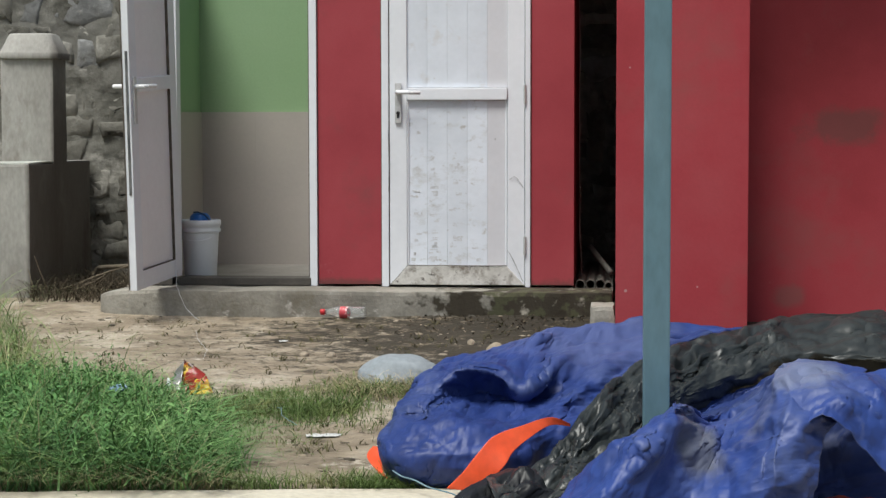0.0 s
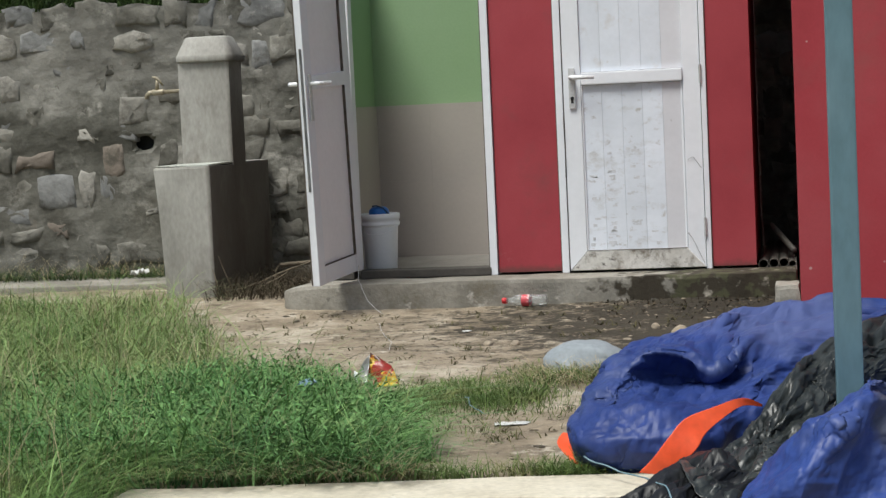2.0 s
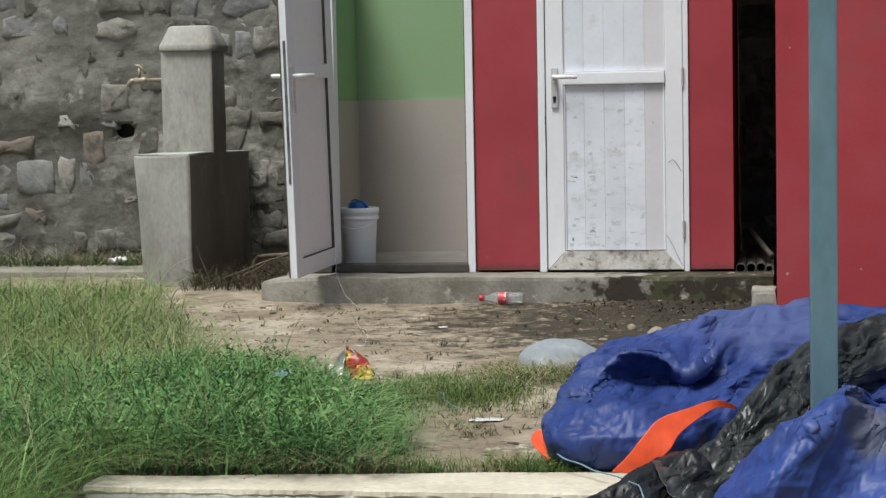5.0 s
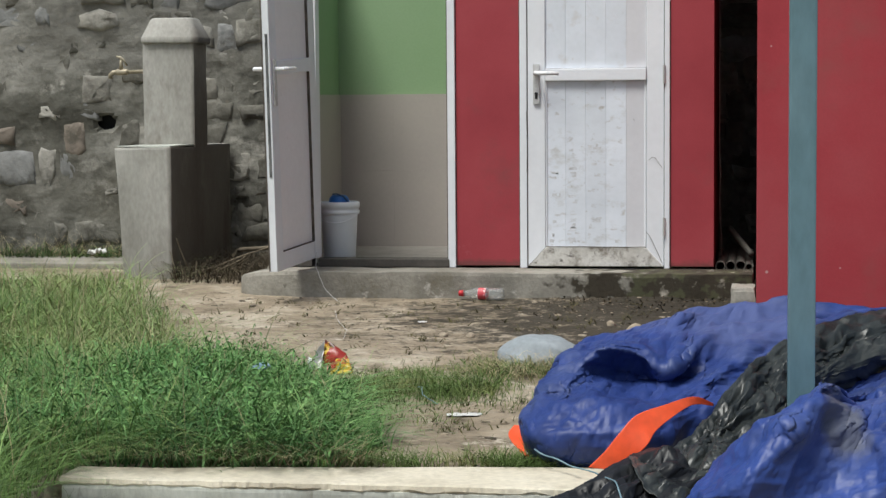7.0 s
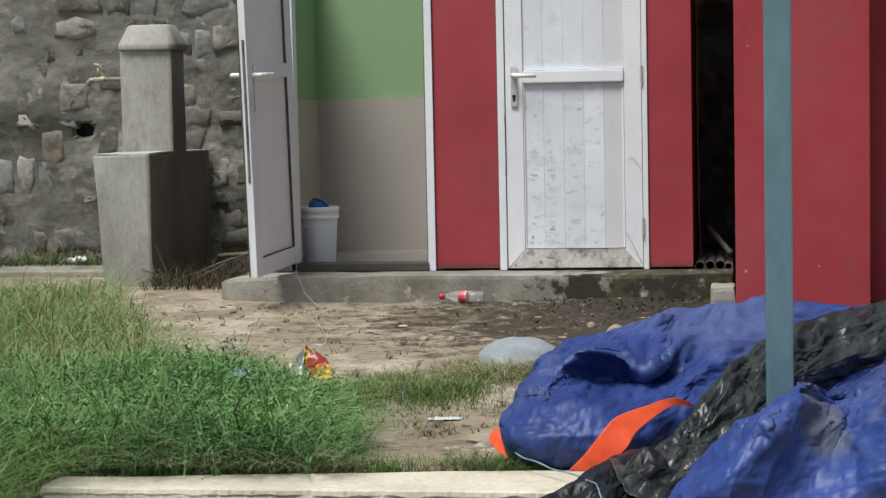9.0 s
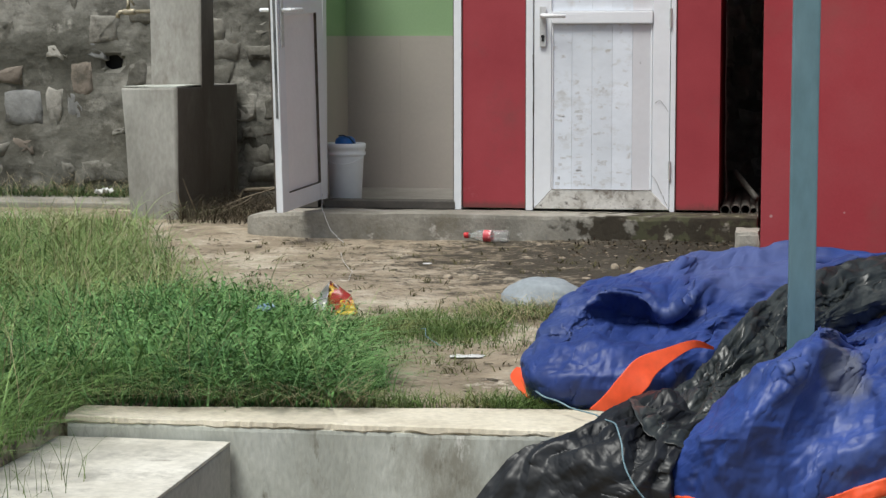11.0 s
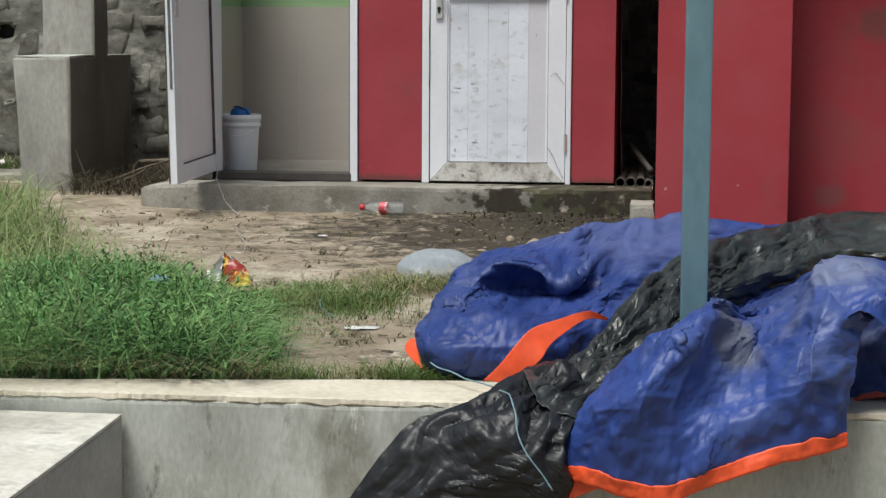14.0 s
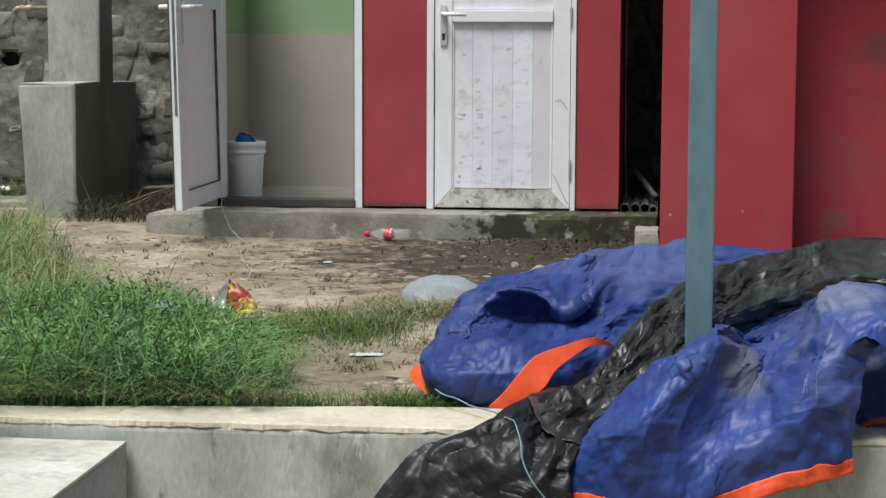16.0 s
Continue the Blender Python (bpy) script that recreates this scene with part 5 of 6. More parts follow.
def growth():
    r = np.random.default_rng(5)

    def ground_at(x, y):
        return np.array([ground_z(a, b) for a, b in zip(x, y)])

    # tall pale grass
    n = 84000
    x, y = r.uniform(-4.6, 0.1, n), r.uniform(-5.8, 0.35, n)
    keep = (x < field_edge(y) + r.normal(0, 0.07, n)) & ((y > -4.53 + 0.12 * x) | (x < -0.62))
    keep &= ~((x > -0.9) & (y > -4.45) & (y < -2.9) & (r.random(n) < 0.2))
    x, y = x[keep], y[keep]
    tall = 0.17 + 0.09 * patchy(x, y, 0.9, 2) + 0.13 * patchy(x, y, 3.5, 3) + 0.05 * patchy(x, y, 9.0, 6)
    tall *= np.interp(y, [-5.8, -4.4, -2.5, 0.4], [1.1, 1.15, 1.0, 0.7]) * np.interp(field_edge(y) - x, [-0.1, 0.1, 0.5], [0.35, 0.6, 1.0])
    h = tall.clip(0.03, 1) * r.uniform(0.45, 1.4, len(x))
    blades("tall_grass", M_GRASS, np.stack([x, y, ground_at(x, y) - 0.01], 1), h, r.uniform(0.001, 0.0029, len(x)), r.uniform(0.3, 2.3, len(x)), "dense pale green uncut grass beside the bare earth", "grass", 6)
    # seed stalks
    k = r.choice(len(x), 4000)
    blades("grass_stalks", M_STRAW, np.stack([x[k], y[k], ground_at(x[k], y[k])], 1), h[k] * 1.1 + 0.1, np.full(len(k), 0.0011), r.uniform(0.1, 0.8, len(k)), "thin straw-coloured seed stalks in the grass", "grass", 7)
    # leafy clump near the ledge
    n = 5600
    x, y = r.uniform(-2.2, 0.16, n), r.uniform(-4.56, -2.6, n)
    y = np.maximum(y, -4.52 + 0.12 * x)
    mound = np.interp(field_edge(y) - x, [-0.08, 0.02, 0.25, 0.9, 2.2], [0.0, 0.09, 0.19, 0.17, 0.12]) * np.interp(y, [-4.6, -4.45, -3.4, -2.8], [0.8, 1.0, 1.0, 0.5])
    mound += 0.05 * patchy(x, y, 3.0, 8) + 0.035 * patchy(x, y, 8.0, 9)
    keep = (mound > 0.05) & (r.random(n) < np.interp(x, [-2.2, -1.2, -0.6], [0.1, 0.3, 1.0]))
    x, y, mound = x[keep], y[keep], mound[keep]
    g = ground_at(x, y)
    cs, sz = [], []
    for a, b, m, z in zip(x, y, mound, g):
        hh = m * r.uniform(0.55, 1.2)
        dx, dy = r.normal(0, 0.05, 2)
        for s in np.linspace(0.35, 1.05, 8):
            cs.append((a + dx * s + r.normal(0, 0.012), b + dy * s + r.normal(0, 0.014), z + hh * s))
            sz.append(r.uniform(0.011, 0.026))
    leaves("leafy_weeds", M_LEAFY, np.array(cs), np.array(sz), "thick clump of deep green small-leaved weeds", "weeds", 9)
    x, y, g, mound = np.repeat(x, 5) + r.normal(0, 0.03, 5 * len(x)), np.repeat(y, 5) + r.normal(0, 0.03, 5 * len(y)), np.repeat(g, 5), np.repeat(mound, 5)
    y = np.maximum(y, -4.535 + 0.12 * x)
    blades("weed_blades", M_LEAFY, np.stack([x, y, g], 1), mound * r.uniform(0.6, 1.6, len(x)), r.uniform(0.0018, 0.0048, len(x)), r.uniform(0.3, 2.4, len(x)), "broad green blades among the leafy weeds", "weeds", 10)
    # long pale blades arching over the weeds and the field
    n = 5200
    x, y = r.uniform(-4.2, 0.05, n), r.uniform(-4.5, -0.2, n)
    keep = (x < field_edge(y) - 0.02) & ((x < -0.9) | (r.random(n) < 0.75))
    x, y = x[keep], y[keep]
    blades("arching_grass", M_ARCH, np.stack([x, y, ground_at(x, y) + 0.03], 1), r.uniform(0.14, 0.34, len(x)), r.uniform(0.0012, 0.003, len(x)), r.uniform(0.5, 2.6, len(x)), "long pale grass blades arching over the weeds", "grass", 20, parts=6)
    # straw at the ledge
    n = 800
    x, y = r.uniform(-0.75, 0.1, n), r.uniform(-4.53, -4.44, n)
    y = y + 0.12 * x
    blades("ledge_straw", M_STRAW, np.stack([x, y, ground_at(x, y)], 1), r.uniform(0.04, 0.16, n), r.uniform(0.001, 0.0024, n), r.uniform(0.8, 2.2, n), "dry straw along the ledge under the weeds", "grass", 19)
    # short grass on the bare earth
    n = 60000
    x, y = r.uniform(-0.4, 0.95, n), r.uniform(-4.53, -1.9, n)
    y = np.maximum(y, -4.52 + 0.12 * x)
    spots = np.maximum.reduce([
        np.exp(-(((x - 0.12) / 0.3) ** 2 + ((y + 3.05) / 0.36) ** 2)),
        np.exp(-(((x + 0.15) / 0.28) ** 2 + ((y + 3.2) / 0.28) ** 2)),
        np.exp(-(((x - 0.38) / 0.28) ** 2 + ((y + 2.75) / 0.4) ** 2)),
        np.exp(-(((x - 0.1) / 0.22) ** 2 + ((y + 3.6) / 0.2) ** 2)) * 0.4,
        np.exp(-(((y + 4.46 - 0.12 * x) / 0.09) ** 2)) * (x < 0.78),
    ])
    keep = r.random(n) < spots * (0.6 + patchy(x, y, 4.0, 12)) * 1.1
    x, y, spots = x[keep], y[keep], spots[keep]
    h = 0.028 + 0.055 * spots * r.uniform(0.3, 1.3, len(x))
    blades("short_grass", M_SHORT, np.stack([x, y, ground_at(x, y) - 0.004], 1), h, r.uniform(0.001, 0.0022, len(x)), r.uniform(0.3, 1.8, len(x)), "short trampled grass on the bare earth", "grass", 13)
    n = 700
    x, y = r.normal(0.38, 0.16, n), r.normal(-2.6, 0.16, n)
    blades("dry_grass", M_STRAW, np.stack([x, y, ground_at(x, y)], 1), r.uniform(0.03, 0.12, n), np.full(n, 0.0014), r.uniform(0.8, 2.2, n), "dry straw tuft by the pale stone", "grass", 14)
    # dark seedlings on the earth
    n = 1500
    cx, cy = r.uniform(-1.9, 0.9, 280), r.uniform(-3.9, -0.4, 280)
    ok = cx > field_edge(cy) - 0.1
    cx, cy = cx[ok], cy[ok]
    q = r.integers(0, len(cx), n)
    x, y = cx[q] + r.normal(0, 0.012, n), cy[q] + r.normal(0, 0.02, n)
    blades("seedlings", M_SEEDLING, np.stack([x, y, ground_at(x, y)], 1), r.uniform(0.012, 0.05, n), r.uniform(0.0012, 0.003, n), r.uniform(0.8, 2.4, n), "small withered dark weeds on the bare earth", "weeds", 15)
    # growth on top of the stone wall and at its foot
    n = 16000
    x, y = r.uniform(-6.5, 1.5, n), r.uniform(1.68, 2.7, n)
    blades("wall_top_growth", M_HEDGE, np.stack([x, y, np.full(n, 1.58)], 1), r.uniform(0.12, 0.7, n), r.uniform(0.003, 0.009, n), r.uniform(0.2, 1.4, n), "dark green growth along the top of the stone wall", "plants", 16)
    n = 900
    x, y = r.uniform(-4.5, -2.2, n), r.uniform(1.45, 1.6, n)
    blades("foot_weeds", M_STRAW, np.stack([x, y, np.full(n, 0.02)], 1), r.uniform(0.05, 0.28, n), np.full(n, 0.0013), r.uniform(0.4, 1.8, n), "dry weeds at the foot of the stone wall", "weeds", 17)
    # twigs between the pillar and the step, litter by the mossy end of the step, green at the foot of the wall
    n = 1500
    x, y = r.uniform(-1.93, -1.36, n), r.uniform(0.2, 1.5, n)
    blades("dead_twigs", M_TWIG, np.stack([x, y, ground_at(x, y)], 1), r.uniform(0.04, 0.24, n), r.uniform(0.001, 0.003, n), r.uniform(0.6, 2.6, n), "dark dead twigs heaped between pillar and step", "twigs", 23)
    n = 500
    x, y = r.uniform(0.15, 1.2, n), -0.28 - np.abs(r.normal(0, 0.3, n))
    leaves("leaf_litter", M_TWIG, np.stack([x, y, ground_at(x, y) + 0.006], 1), r.uniform(0.008, 0.03, n), "dark dead leaves and moss crumbs on the damp earth", "leaves", 24, droop=0.1)
    n = 2200
    x, y = r.uniform(-4.6, -2.25, n), r.uniform(1.38, 1.6, n)
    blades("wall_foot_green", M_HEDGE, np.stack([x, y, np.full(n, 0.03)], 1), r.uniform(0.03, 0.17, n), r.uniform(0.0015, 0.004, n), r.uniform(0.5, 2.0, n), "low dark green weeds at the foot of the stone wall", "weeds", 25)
    n = 1000
    x, y = r.uniform(-0.95, -0.63, n), r.uniform(-5.8, -4.6, n)
    blades("end_grass", M_GRASS, np.stack([x, y, ground_at(x, y)], 1), r.uniform(0.08, 0.27, n), r.uniform(0.001, 0.0026, n), r.uniform(0.6, 2.0, n), "uncut grass leaning over the end of the ledge", "grass", 22, lean=r.normal(0, 1.1, n), parts=5)
    n = 46
    x, y = r.uniform(-0.6, -0.38, n), r.uniform(-5.7, -5.2, n)
    blades("ledge_stalks", M_SHORT, np.stack([x, y, np.full(n, -0.05)], 1), r.uniform(0.08, 0.24, n), np.full(n, 0.001), r.uniform(0.1, 1.2, n), "thin grass stalks standing against the concrete block", "grass", 18)


M_SEEDLING = material("withered_weed", [(0.07, 0.065, 0.03), (0.12, 0.11, 0.05)], 6.0, 0.8, 0, island=0.4, spec=0.2)
growth()


def pebbles():
    r = np.random.default_rng(21)
    base = bmesh.new()
    bmesh.ops.create_icosphere(base, subdivisions=1, radius=1.0)
    bv = np.array([v.co[:] for v in base.verts])
    bf = np.array([[v.index for v in f.verts] for f in base.faces])
    base.free()
    n = 2600
    x, y = r.uniform(-1.9, 1.1, n), r.uniform(-4.4, -0.3, n)
    s = r.gamma(1.4, 0.0036, n).clip(0.0015, 0.019)
    verts, tris = [], []
    for k in range(n):
        if x[k] < field_edge(y[k]):
            continue
        v = bv * (1 + r.normal(0, 0.16, (12, 1))) * s[k] * (1.25, 0.9, 0.4)
        a = r.uniform(0, 6.3)
        v = v @ np.array([[math.cos(a), -math.sin(a), 0], [math.sin(a), math.cos(a), 0], [0, 0, 1]])
        tris.append(bf + 12 * len(verts))
        verts.append(v + (x[k], y[k], ground_z(x[k], y[k])))
    mesh_stuff("gravel", np.concatenate(verts), np.zeros((0, 4), int), np.concatenate(tris), M_PEBBLE, "scattered small stones and crumbs of mortar", "gravel")


M_PEBBLE = material("pebble", [(0.13, 0.105, 0.075), (0.3, 0.255, 0.195)], 12, 0.9, 0.3, island=0.6)
pebbles()


# ---------- small things ----------
def lump(w, d, h, seed, cuts=3, rough=0.25):
    bm = bmesh.new()
    bmesh.ops.create_icosphere(bm, subdivisions=cuts, radius=1.0)
    off = Vector((seed, seed * 2.3, seed * 0.7))
    for v in bm.verts:
        k = 1 + rough * noise.noise(v.co * 1.3 + off) + rough * 0.3 * noise.noise(v.co * 3.6 + off)
        v.co = Vector((v.co.x * w / 2 * k, v.co.y * d / 2 * k, max(-0.35, v.co.z) * h * k))
    return bm


def place(ob, x, y, z, rz=0, rx=0, ry=0):
    ob.matrix_basis = pose(x, y, z, rx, ry, rz)
    return ob


M_ROCK = material("pale_blue_grey_stone", [(0.22, 0.25, 0.27), (0.31, 0.34, 0.36)], 5, 0.8, 0.4, fine=50, spots=[((0.24, 0.24, 0.22), 9, 0.6, 0.72)], bump_dist=0.006)
tagged(place(part("stone", lump(0.31, 0.22, 0.085, 3.1, 4, 0.16), M_ROCK, None, "", True), 0.335, -2.33, 0.0, 8), "smooth pale blue-grey stone half sunk in the grass", "stone")
for k, (x, y, w) in enumerate(((-0.137, -1.63, 0.04), (0.637, -1.42, 0.085), (-0.02, -1.66, 0.045), (0.52, -1.2, 0.05))):
    tagged(place(part("stone", lump(w, w * 0.8, w * 0.4, 5.0 + k, 2), M_PEBBLE, None, "", True), x, y, ground_z(x, y) + 0.004, 30 * k), "small pale loose stone on the bare earth", "stone", "loose stones")


def bucket():
    b = empty("bucket", (-0.99, 0.3, 0.141), "white plastic pail with lid rim, standing inside the stall", "bucket")
    grow = b.matrix_basis @ Matrix.Diagonal((1.08, 1.08, 1.19, 1))
    part("body", lathe([(0.0, 0.0), (0.07, 0.0), (0.076, 0.006), (0.087, 0.19), (0.088, 0.2), (0.083, 0.2), (0.072, 0.01), (0.0, 0.01)]), M_PAIL, b, "", True).matrix_basis = grow
    rim = part("rim", lathe([(0.086, 0.2), (0.096, 0.2), (0.097, 0.212), (0.093, 0.214), (0.093, 0.226), (0.098, 0.228), (0.098, 0.25), (0.092, 0.253), (0.086, 0.25), (0.085, 0.2)]), M_PAIL, b, "", True)
    rim.matrix_basis = grow
    arc = [(0.099 * math.cos(a), -0.099 * math.sin(a) - 0.004, 0.215 - 0.05 * math.sin(a)) for a in (math.pi * k / 20 for k in range(21))]
    part("bail", tube(arc, 0.002, 6), M_PAIL, b, "", True).matrix_basis = grow
    d = empty("water_dipper", (-0.99, 0.3, 0.383), "blue plastic water dipper resting in the white pail", "dipper")
    part("cup", lathe([(0.0, 0.095), (0.035, 0.092), (0.05, 0.078), (0.055, 0.05), (0.056, 0.0), (0.052, 0.0), (0.05, 0.05), (0.03, 0.085), (0.0, 0.09)], 32), M_DIPPER, d, "", True).matrix_basis = d.matrix_basis
    part("handle", tube([(0.05, -0.02, 0.035), (0.052, -0.03, 0.06), (0.03, -0.04, 0.088), (-0.005, -0.035, 0.1), (-0.03, -0.02, 0.097)], 0.0035, 8), M_DIPPER_DARK, d, "dark blue dipper handle", True).matrix_basis = d.matrix_basis


M_PAIL = material("white_pail_plastic", [(0.82, 0.84, 0.86), (0.87, 0.89, 0.9)], 4, 0.4, 0.03, bump_dist=0.001, grain_amount=0.01)
M_DIPPER = material("blue_plastic", [(0.02, 0.12, 0.4), (0.03, 0.16, 0.48)], 5, 0.35, 0, bump_dist=0.001)
M_DIPPER_DARK = material("dark_blue_plastic", [(0.015, 0.04, 0.1), (0.02, 0.06, 0.14)], 5, 0.4, 0)
bucket()


def glassy(name, colour, alpha):
    m = bpy.data.materials.new(name)
    m.use_nodes = True
    b = m.node_tree.nodes["Principled BSDF"]
    b.inputs["Base Color"].default_value, b.inputs["Roughness"].default_value = (*colour, 1), 0.12
    b.inputs["Transmission Weight"].default_value, b.inputs["IOR"].default_value = 0.8, 1.25
    b.inputs["Alpha"].default_value = alpha
    return m


def bottle():
    b = empty("plastic_bottle", (-0.152, -0.33, 0.03), "clear empty plastic bottle with red label and red cap, lying", "bottle")
    turn = pose(-0.152, -0.33, 0.034, 0, 90, 0) @ Matrix.Rotation(radians(8), 4, "X")
    for name, prof, mat, label in (
        ("body", [(0.0, 0.1), (0.024, 0.1), (0.029, 0.094), (0.03, 0.07), (0.027, 0.055), (0.03, 0.04), (0.03, 0.02), (0.027, 0.015), (0.027, -0.022), (0.03, -0.027), (0.027, -0.05), (0.014, -0.085), (0.0125, -0.1)], M_CLEAR, "clear crumpled plastic"),
        ("label", [(0.0285, 0.016), (0.0285, -0.022)], M_LABEL, "red paper label with pale bars"),
        ("cap", [(0.0, -0.122), (0.013, -0.122), (0.0145, -0.118), (0.0145, -0.1), (0.0125, -0.099)], M_CAP, "red screw cap"),
    ):
        ob = part(name, lathe(prof, 24), mat, b, label, True)
        ob.matrix_basis = turn
    for k in range(2):
        bm = bmesh.new()
        add_box(bm, -0.004, 0.004, -0.0292 - 0.0006, -0.0292, -0.015 + k * 0.018, -0.005 + k * 0.018)
        ob = part("label_bar", bm, M_PVC, bpy.data.objects["label"], "pale bar on the label")
        ob.matrix_basis = Matrix.Identity(4)


M_CLEAR = glassy("clear_plastic", (0.9, 0.93, 0.93), 0.55)
M_LABEL = material("red_label", [(0.5, 0.05, 0.07), (0.6, 0.1, 0.11)], 30, 0.5, 0, spots=[((0.75, 0.6, 0.6), 45, 0.56, 0.6)])
M_CAP = material("red_cap", [(0.5, 0.02, 0.03), (0.55, 0.04, 0.04)], 10, 0.4, 0)
bottle()


def snack_bag():
    b = empty("snack_wrapper", (-0.38, -2.66, 0.0), "torn red and yellow foil snack wrapper on the earth", "wrapper")

    def flap(name, corners, mat, seed, label=""):
        c = [Vector(q) for q in corners]
        bm = bmesh.new()
        n = 12
        vs = [[None] * (n + 1) for _ in range(n + 1)]
        for j in range(n + 1):
            for i in range(n + 1):
                u, v = i / n, j / n
                p = (c[0] * (1 - u) + c[1] * u) * (1 - v) + (c[3] * (1 - u) + c[2] * u) * v
                p = p + Vector((0, -0.35, 0.2)) * 0.06 * folds(p * 4, 4.5, seed)
                vs[j][i] = bm.verts.new(p)
        for j in range(n):
            for i in range(n):
                bm.faces.new((vs[j][i], vs[j][i + 1], vs[j + 1][i + 1], vs[j + 1][i]))
        ob = part(name, bm, mat, b, label, True)
        so = ob.modifiers.new("thickness", "SOLIDIFY")
        so.thickness = 0.001
        return ob

    flap("front_panel", ((-0.405, -2.67, 0.004), (-0.318, -2.70, 0.006), (-0.345, -2.64, 0.06), (-0.402, -2.63, 0.105)), M_WRAP, 2, "red and yellow printed foil")
    flap("lower_panel", ((-0.37, -2.74, 0.004), (-0.315, -2.72, 0.004), (-0.33, -2.69, 0.035), (-0.36, -2.69, 0.045)), M_WRAP_YELLOW, 3, "yellow printed foil")
    flap("inner_panel", ((-0.432, -2.68, 0.006), (-0.402, -2.69, 0.005), (-0.4, -2.64, 0.1), (-0.428, -2.62, 0.06)), M_FOIL, 4, "dull silver inside of the foil")
    flap("torn_edge", ((-0.437, -2.685, 0.012), (-0.427, -2.69, 0.012), (-0.427, -2.685, 0.046), (-0.436, -2.68, 0.05)), M_PVC, 5, "white torn edge")
    b.matrix_basis = pose(-0.355, -2.765, 0.0) @ Matrix.Diagonal((1.4, 1.05, 1.08, 1))


M_WRAP = material("printed_foil", [(0.2, 0.02, 0.02), (0.36, 0.035, 0.025)], 14, 0.35, 0.1, spots=[((0.62, 0.4, 0.03), 22, 0.535, 0.565), ((0.07, 0.025, 0.018), 26, 0.56, 0.6)])
M_WRAP_YELLOW = material("yellow_foil", [(0.5, 0.34, 0.02), (0.6, 0.44, 0.04)], 14, 0.35, 0.1, spots=[((0.4, 0.03, 0.02), 24, 0.5, 0.54)])
M_FOIL = material("silver_foil", [(0.3, 0.29, 0.28), (0.42, 0.41, 0.4)], 12, 0.35, 0.2, metal=0.5)
snack_bag()


def scrap(name, x, y, w, d, mat, label, category, seed, z=0.006, lift=0.01):
    bm = bmesh.new()
    bmesh.ops.create_grid(bm, x_segments=14, y_segments=8, size=0.5)
    for v in bm.verts:
        k = Vector((v.co.x * 3 + seed, v.co.y * 3, seed))
        v.co = Vector((v.co.x * w * (1 + 0.3 * noise.noise(k)), v.co.y * d * (1 + 0.5 * noise.noise(k * 1.7)), lift * (0.5 + noise.noise(k * 2.2))))
    ob = part(name, bm, mat, None, "", True)
    so = ob.modifiers.new("thickness", "SOLIDIFY")
    so.thickness = 0.001
    return tagged(place(ob, x, y, ground_z(x, y) + z, seed * 20), label, category)


M_PAPER = material("dirty_paper", [(0.5, 0.5, 0.48), (0.66, 0.66, 0.65)], 10, 0.8, 0.2, spots=[((0.3, 0.27, 0.22), 14, 0.58, 0.7)])
M_SKYBLUE = material("pale_blue_plastic", [(0.14, 0.24, 0.36), (0.26, 0.36, 0.46)], 20, 0.4, 0.2)
scrap("paper_scrap", 0.245, -3.56, 0.105, 0.045, M_PAPER, "crumpled dirty white scrap on the earth", "litter", 0.2, z=0.003, lift=0.004)
scrap("paper_scrap", -0.3, -1.2, 0.035, 0.03, M_PAPER, "tiny white scrap on the earth", "litter", 1.4, lift=0.004)
scrap("paper_scrap", -2.62, 1.2, 0.1, 0.06, M_PAPER, "white litter on the kerb by the stone wall", "litter", 2.1, z=0.075, lift=0.03)
scrap("plastic_scrap", -0.34, -3.8, 0.045, 0.04, M_SKYBLUE, "pale blue plastic scrap caught in the weeds", "litter", 3.3, z=0.17, lift=0.02)


def string(name, pts, radius, mat, label):
    q = [Vector(p) for p in pts]
    fine = [along(q, k / 30) + 0.004 * noise.noise_vector(Vector((k * 0.3, 1, 2))) for k in range(31)]
    return tagged(part(name, tube(fine, radius, 6), mat, None, "", True), label, "string")


M_CORD = material("white_cord", [(0.5, 0.5, 0.5), (0.62, 0.62, 0.62)], 30, 0.7, 0)
string("cord", ((-1.02, -0.1, 0.21), (-1.0, -0.2, 0.15), (-0.97, -0.28, 0.12), (-0.93, -0.31, 0.05), (-0.88, -0.36, 0.012), (-0.82, -0.5, 0.006)), 0.0015, M_CORD, "thin white cord hanging from the open door to the ground")
string("cord", ((0.05, -3.3, 0.03), (0.08, -3.4, 0.045), (0.1, -3.47, 0.03), (0.15, -3.52, 0.012)), 0.0012, M_TWINE, "thin grey-blue cord lying in the short grass")
string("cord", ((-0.75, -0.9, 0.008), (-0.65, -1.3, 0.008), (-0.55, -1.6, 0.008), (-0.5, -1.9, 0.008)), 0.0008, M_CORD, "thin pale cord lying across the bare earth")


def pipes():
    for k, (x, z) in enumerate(((0.962, 0.142), (1.012, 0.142), (1.06, 0.142), (1.1, 0.135))):
        p = empty("pvc_pipe", (x, 0.03, z), "grey plastic pipe lying in the gap between the walls", "pipe", "pipes in the gap")
        r = 0.024 if k < 3 else 0.016
        bm = lathe([(r, 0.0), (r, 1.2), (r * 0.86, 1.2), (r * 0.86, 0.0), (r, 0.0)], 20)
        part("barrel", bm, M_PIPE, p, "", True).matrix_basis = pose(x, 0.02 + 0.02 * k, z, -90, 0, (k - 1.5) * 1.0)
    tagged(part("pvc_pipe", tube([(1.11, 0.2, 0.19), (1.0, 0.6, 0.29)], 0.015, 14), M_PIPE, None, "", True), "grey plastic pipe leaning across the others", "pipe", "pipes in the gap")


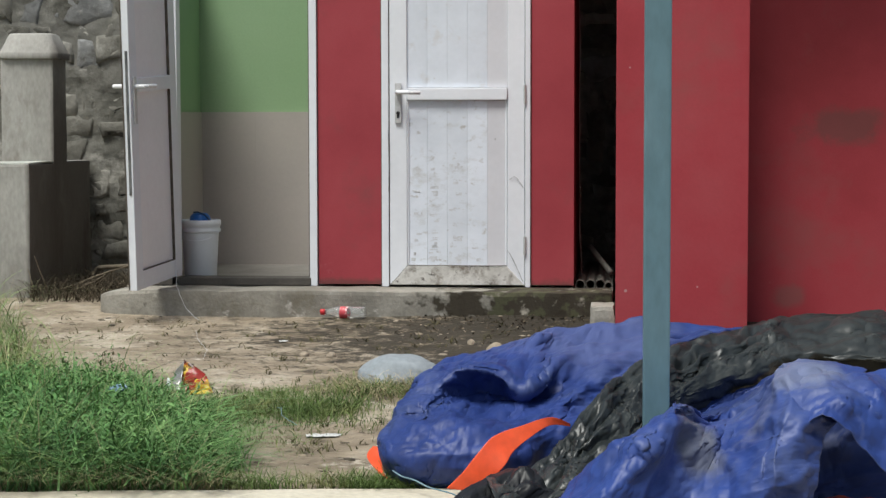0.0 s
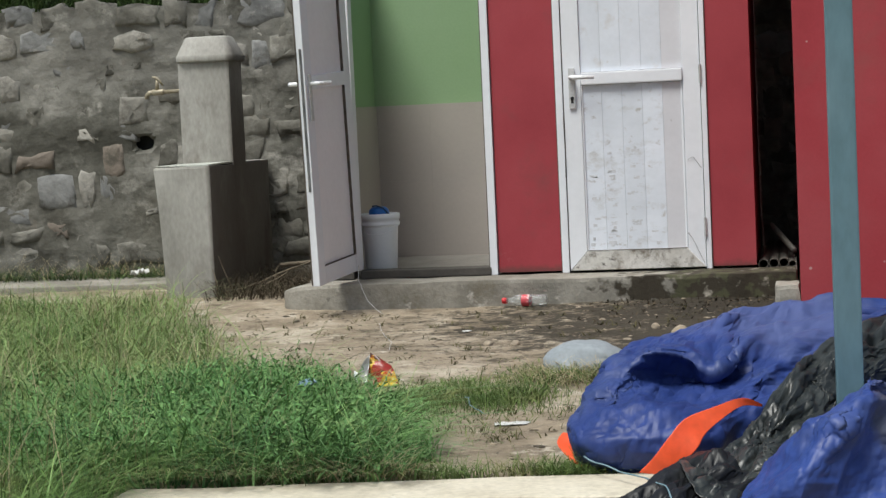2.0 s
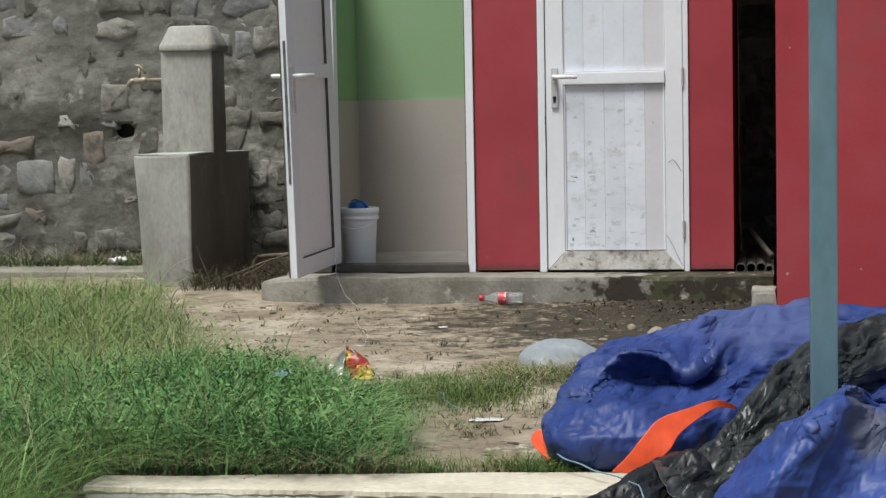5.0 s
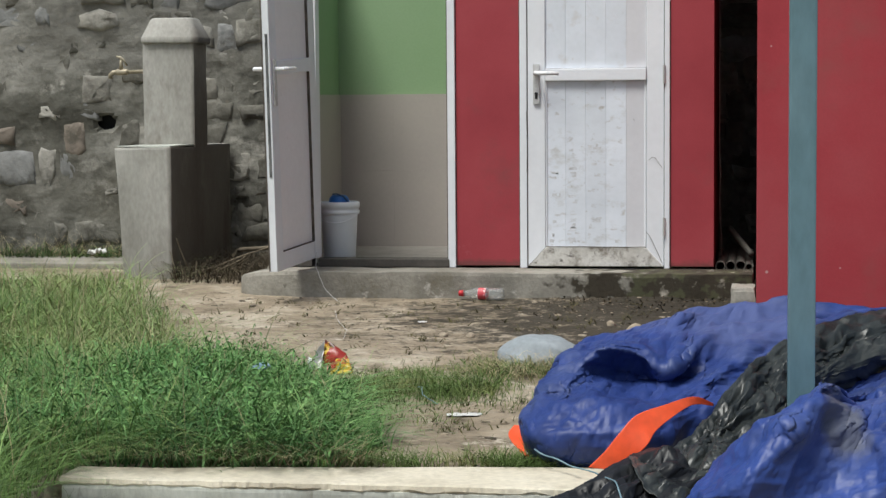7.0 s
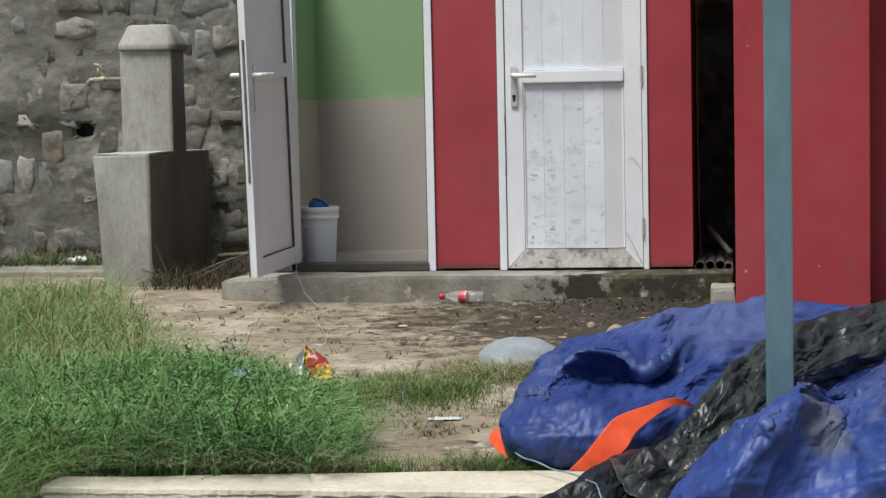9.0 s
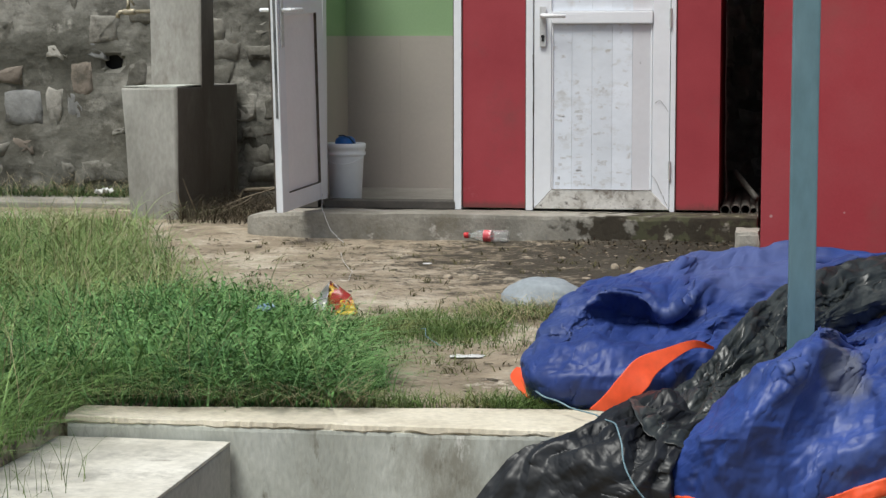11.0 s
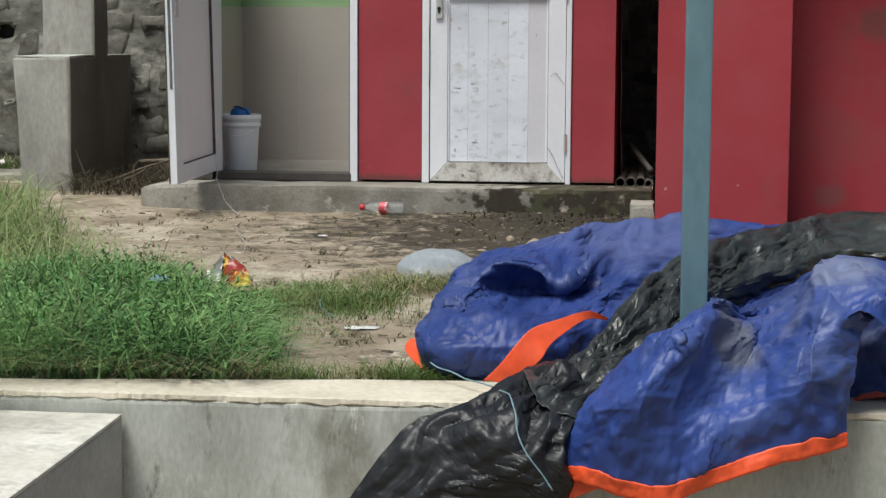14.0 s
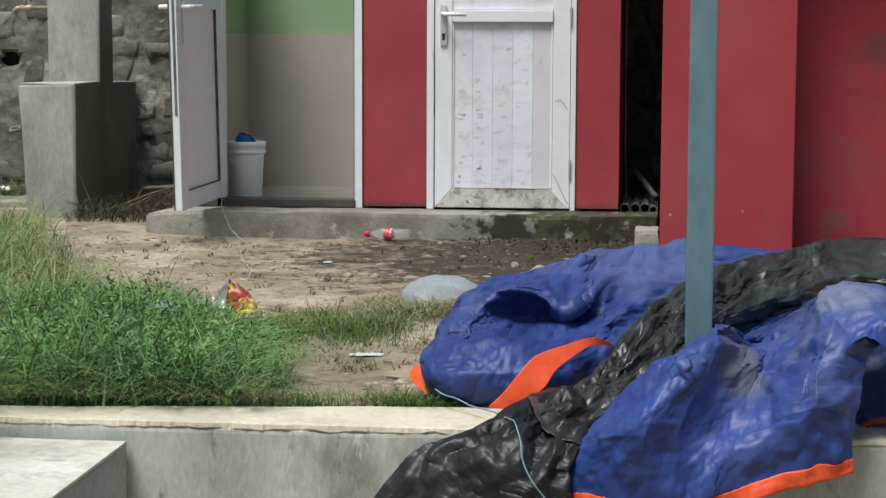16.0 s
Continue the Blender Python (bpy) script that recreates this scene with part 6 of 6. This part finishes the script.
M_CABLE = material("dusty_cable", [(0.12, 0.11, 0.1), (0.2, 0.19, 0.175)], 20, 0.7, 0.1)
string("cable", ((0.95, 0.2, 2.1), (0.952, 0.21, 1.5), (0.955, 0.2, 0.9), (0.957, 0.2, 0.5), (0.965, 0.22, 0.17)), 0.0022, M_CABLE, "thin grey cable hanging down in the dark gap")
# pale plastic coloured far darker, to paint in the gap's shade
M_PIPE = material("shade_dark_pipe", [(0.06, 0.057, 0.05), (0.12, 0.115, 0.1)], 8, 0.6, 0.2)
pipes()


def tap():
    t = empty("water_tap", (-2.4, 1.45, 1.14), "old brass water tap on a pipe from the pillar", "tap")
    part("supply_pipe", tube([(-2.22, 1.02, 1.14), (-2.27, 1.3, 1.142), (-2.32, 1.45, 1.142), (-2.5, 1.45, 1.138)], 0.011, 10), M_BRASS, t, "", True)
    part("body", tube([(-2.49, 1.45, 1.138), (-2.5, 1.45, 1.138), (-2.51, 1.45, 1.138), (-2.56, 1.45, 1.137), (-2.565, 1.45, 1.137)], [0.012, 0.019, 0.017, 0.019, 0.012], 12), M_BRASS, t, "", True)
    part("spout", tube([(-2.56, 1.45, 1.138), (-2.585, 1.45, 1.136), (-2.6, 1.45, 1.122), (-2.602, 1.45, 1.1)], [0.014, 0.014, 0.013, 0.014], 10), M_BRASS, t, "", True)
    part("stem", tube([(-2.535, 1.45, 1.15), (-2.535, 1.45, 1.215)], [0.013, 0.008], 8), M_BRASS, t, "", True)
    part("lever", tube([(-2.56, 1.44, 1.228), (-2.535, 1.445, 1.222), (-2.515, 1.45, 1.2), (-2.5, 1.452, 1.175)], [0.006, 0.009, 0.007, 0.006], 8), M_BRASS, t, "", True)


M_BRASS = material("dull_brass", [(0.3, 0.26, 0.18), (0.48, 0.43, 0.33)], 20, 0.5, 0.2, metal=0.4)
tap()
tagged(part("outlet_pipe", tube([(-1.35, 1.3, 0.27), (-1.47, 1.22, 0.275), (-1.5, 1.2, 0.262)], 0.017, 10), M_PIPE, None, "", True), "short grey outlet pipe beside the stall wall", "pipe")
M_STICK = material("dry_stick", [(0.11, 0.09, 0.065), (0.21, 0.175, 0.125)], 14, 0.9, 0.3)
for k, pts in enumerate((
    ((-1.88, 0.45, 0.02), (-1.6, 0.75, 0.13), (-1.36, 1.0, 0.2)),
    ((-1.9, 0.4, 0.01), (-1.93, 0.41, 0.17)),
    ((-1.84, 0.5, 0.01), (-1.9, 0.42, 0.24)),
    ((-1.8, 0.42, 0.01), (-1.6, 0.7, 0.12)),
    ((-1.75, 1.1, 0.12), (-1.35, 1.15, 0.17)),
    ((-1.86, 0.35, 0.01), (-1.72, 0.55, 0.05)),
)):
    tagged(part("stick", tube([along([Vector(p) for p in pts], i / 12) + 0.012 * noise.noise_vector(Vector((i * 0.35, k * 3.1, 1))) for i in range(13)], [0.006 - 0.0003 * i for i in range(13)] if k != 4 else 0.013, 6), M_STICK, None, "", True), "thin dry stick leaning by the pillar foot", "stick", "sticks by the pillar")
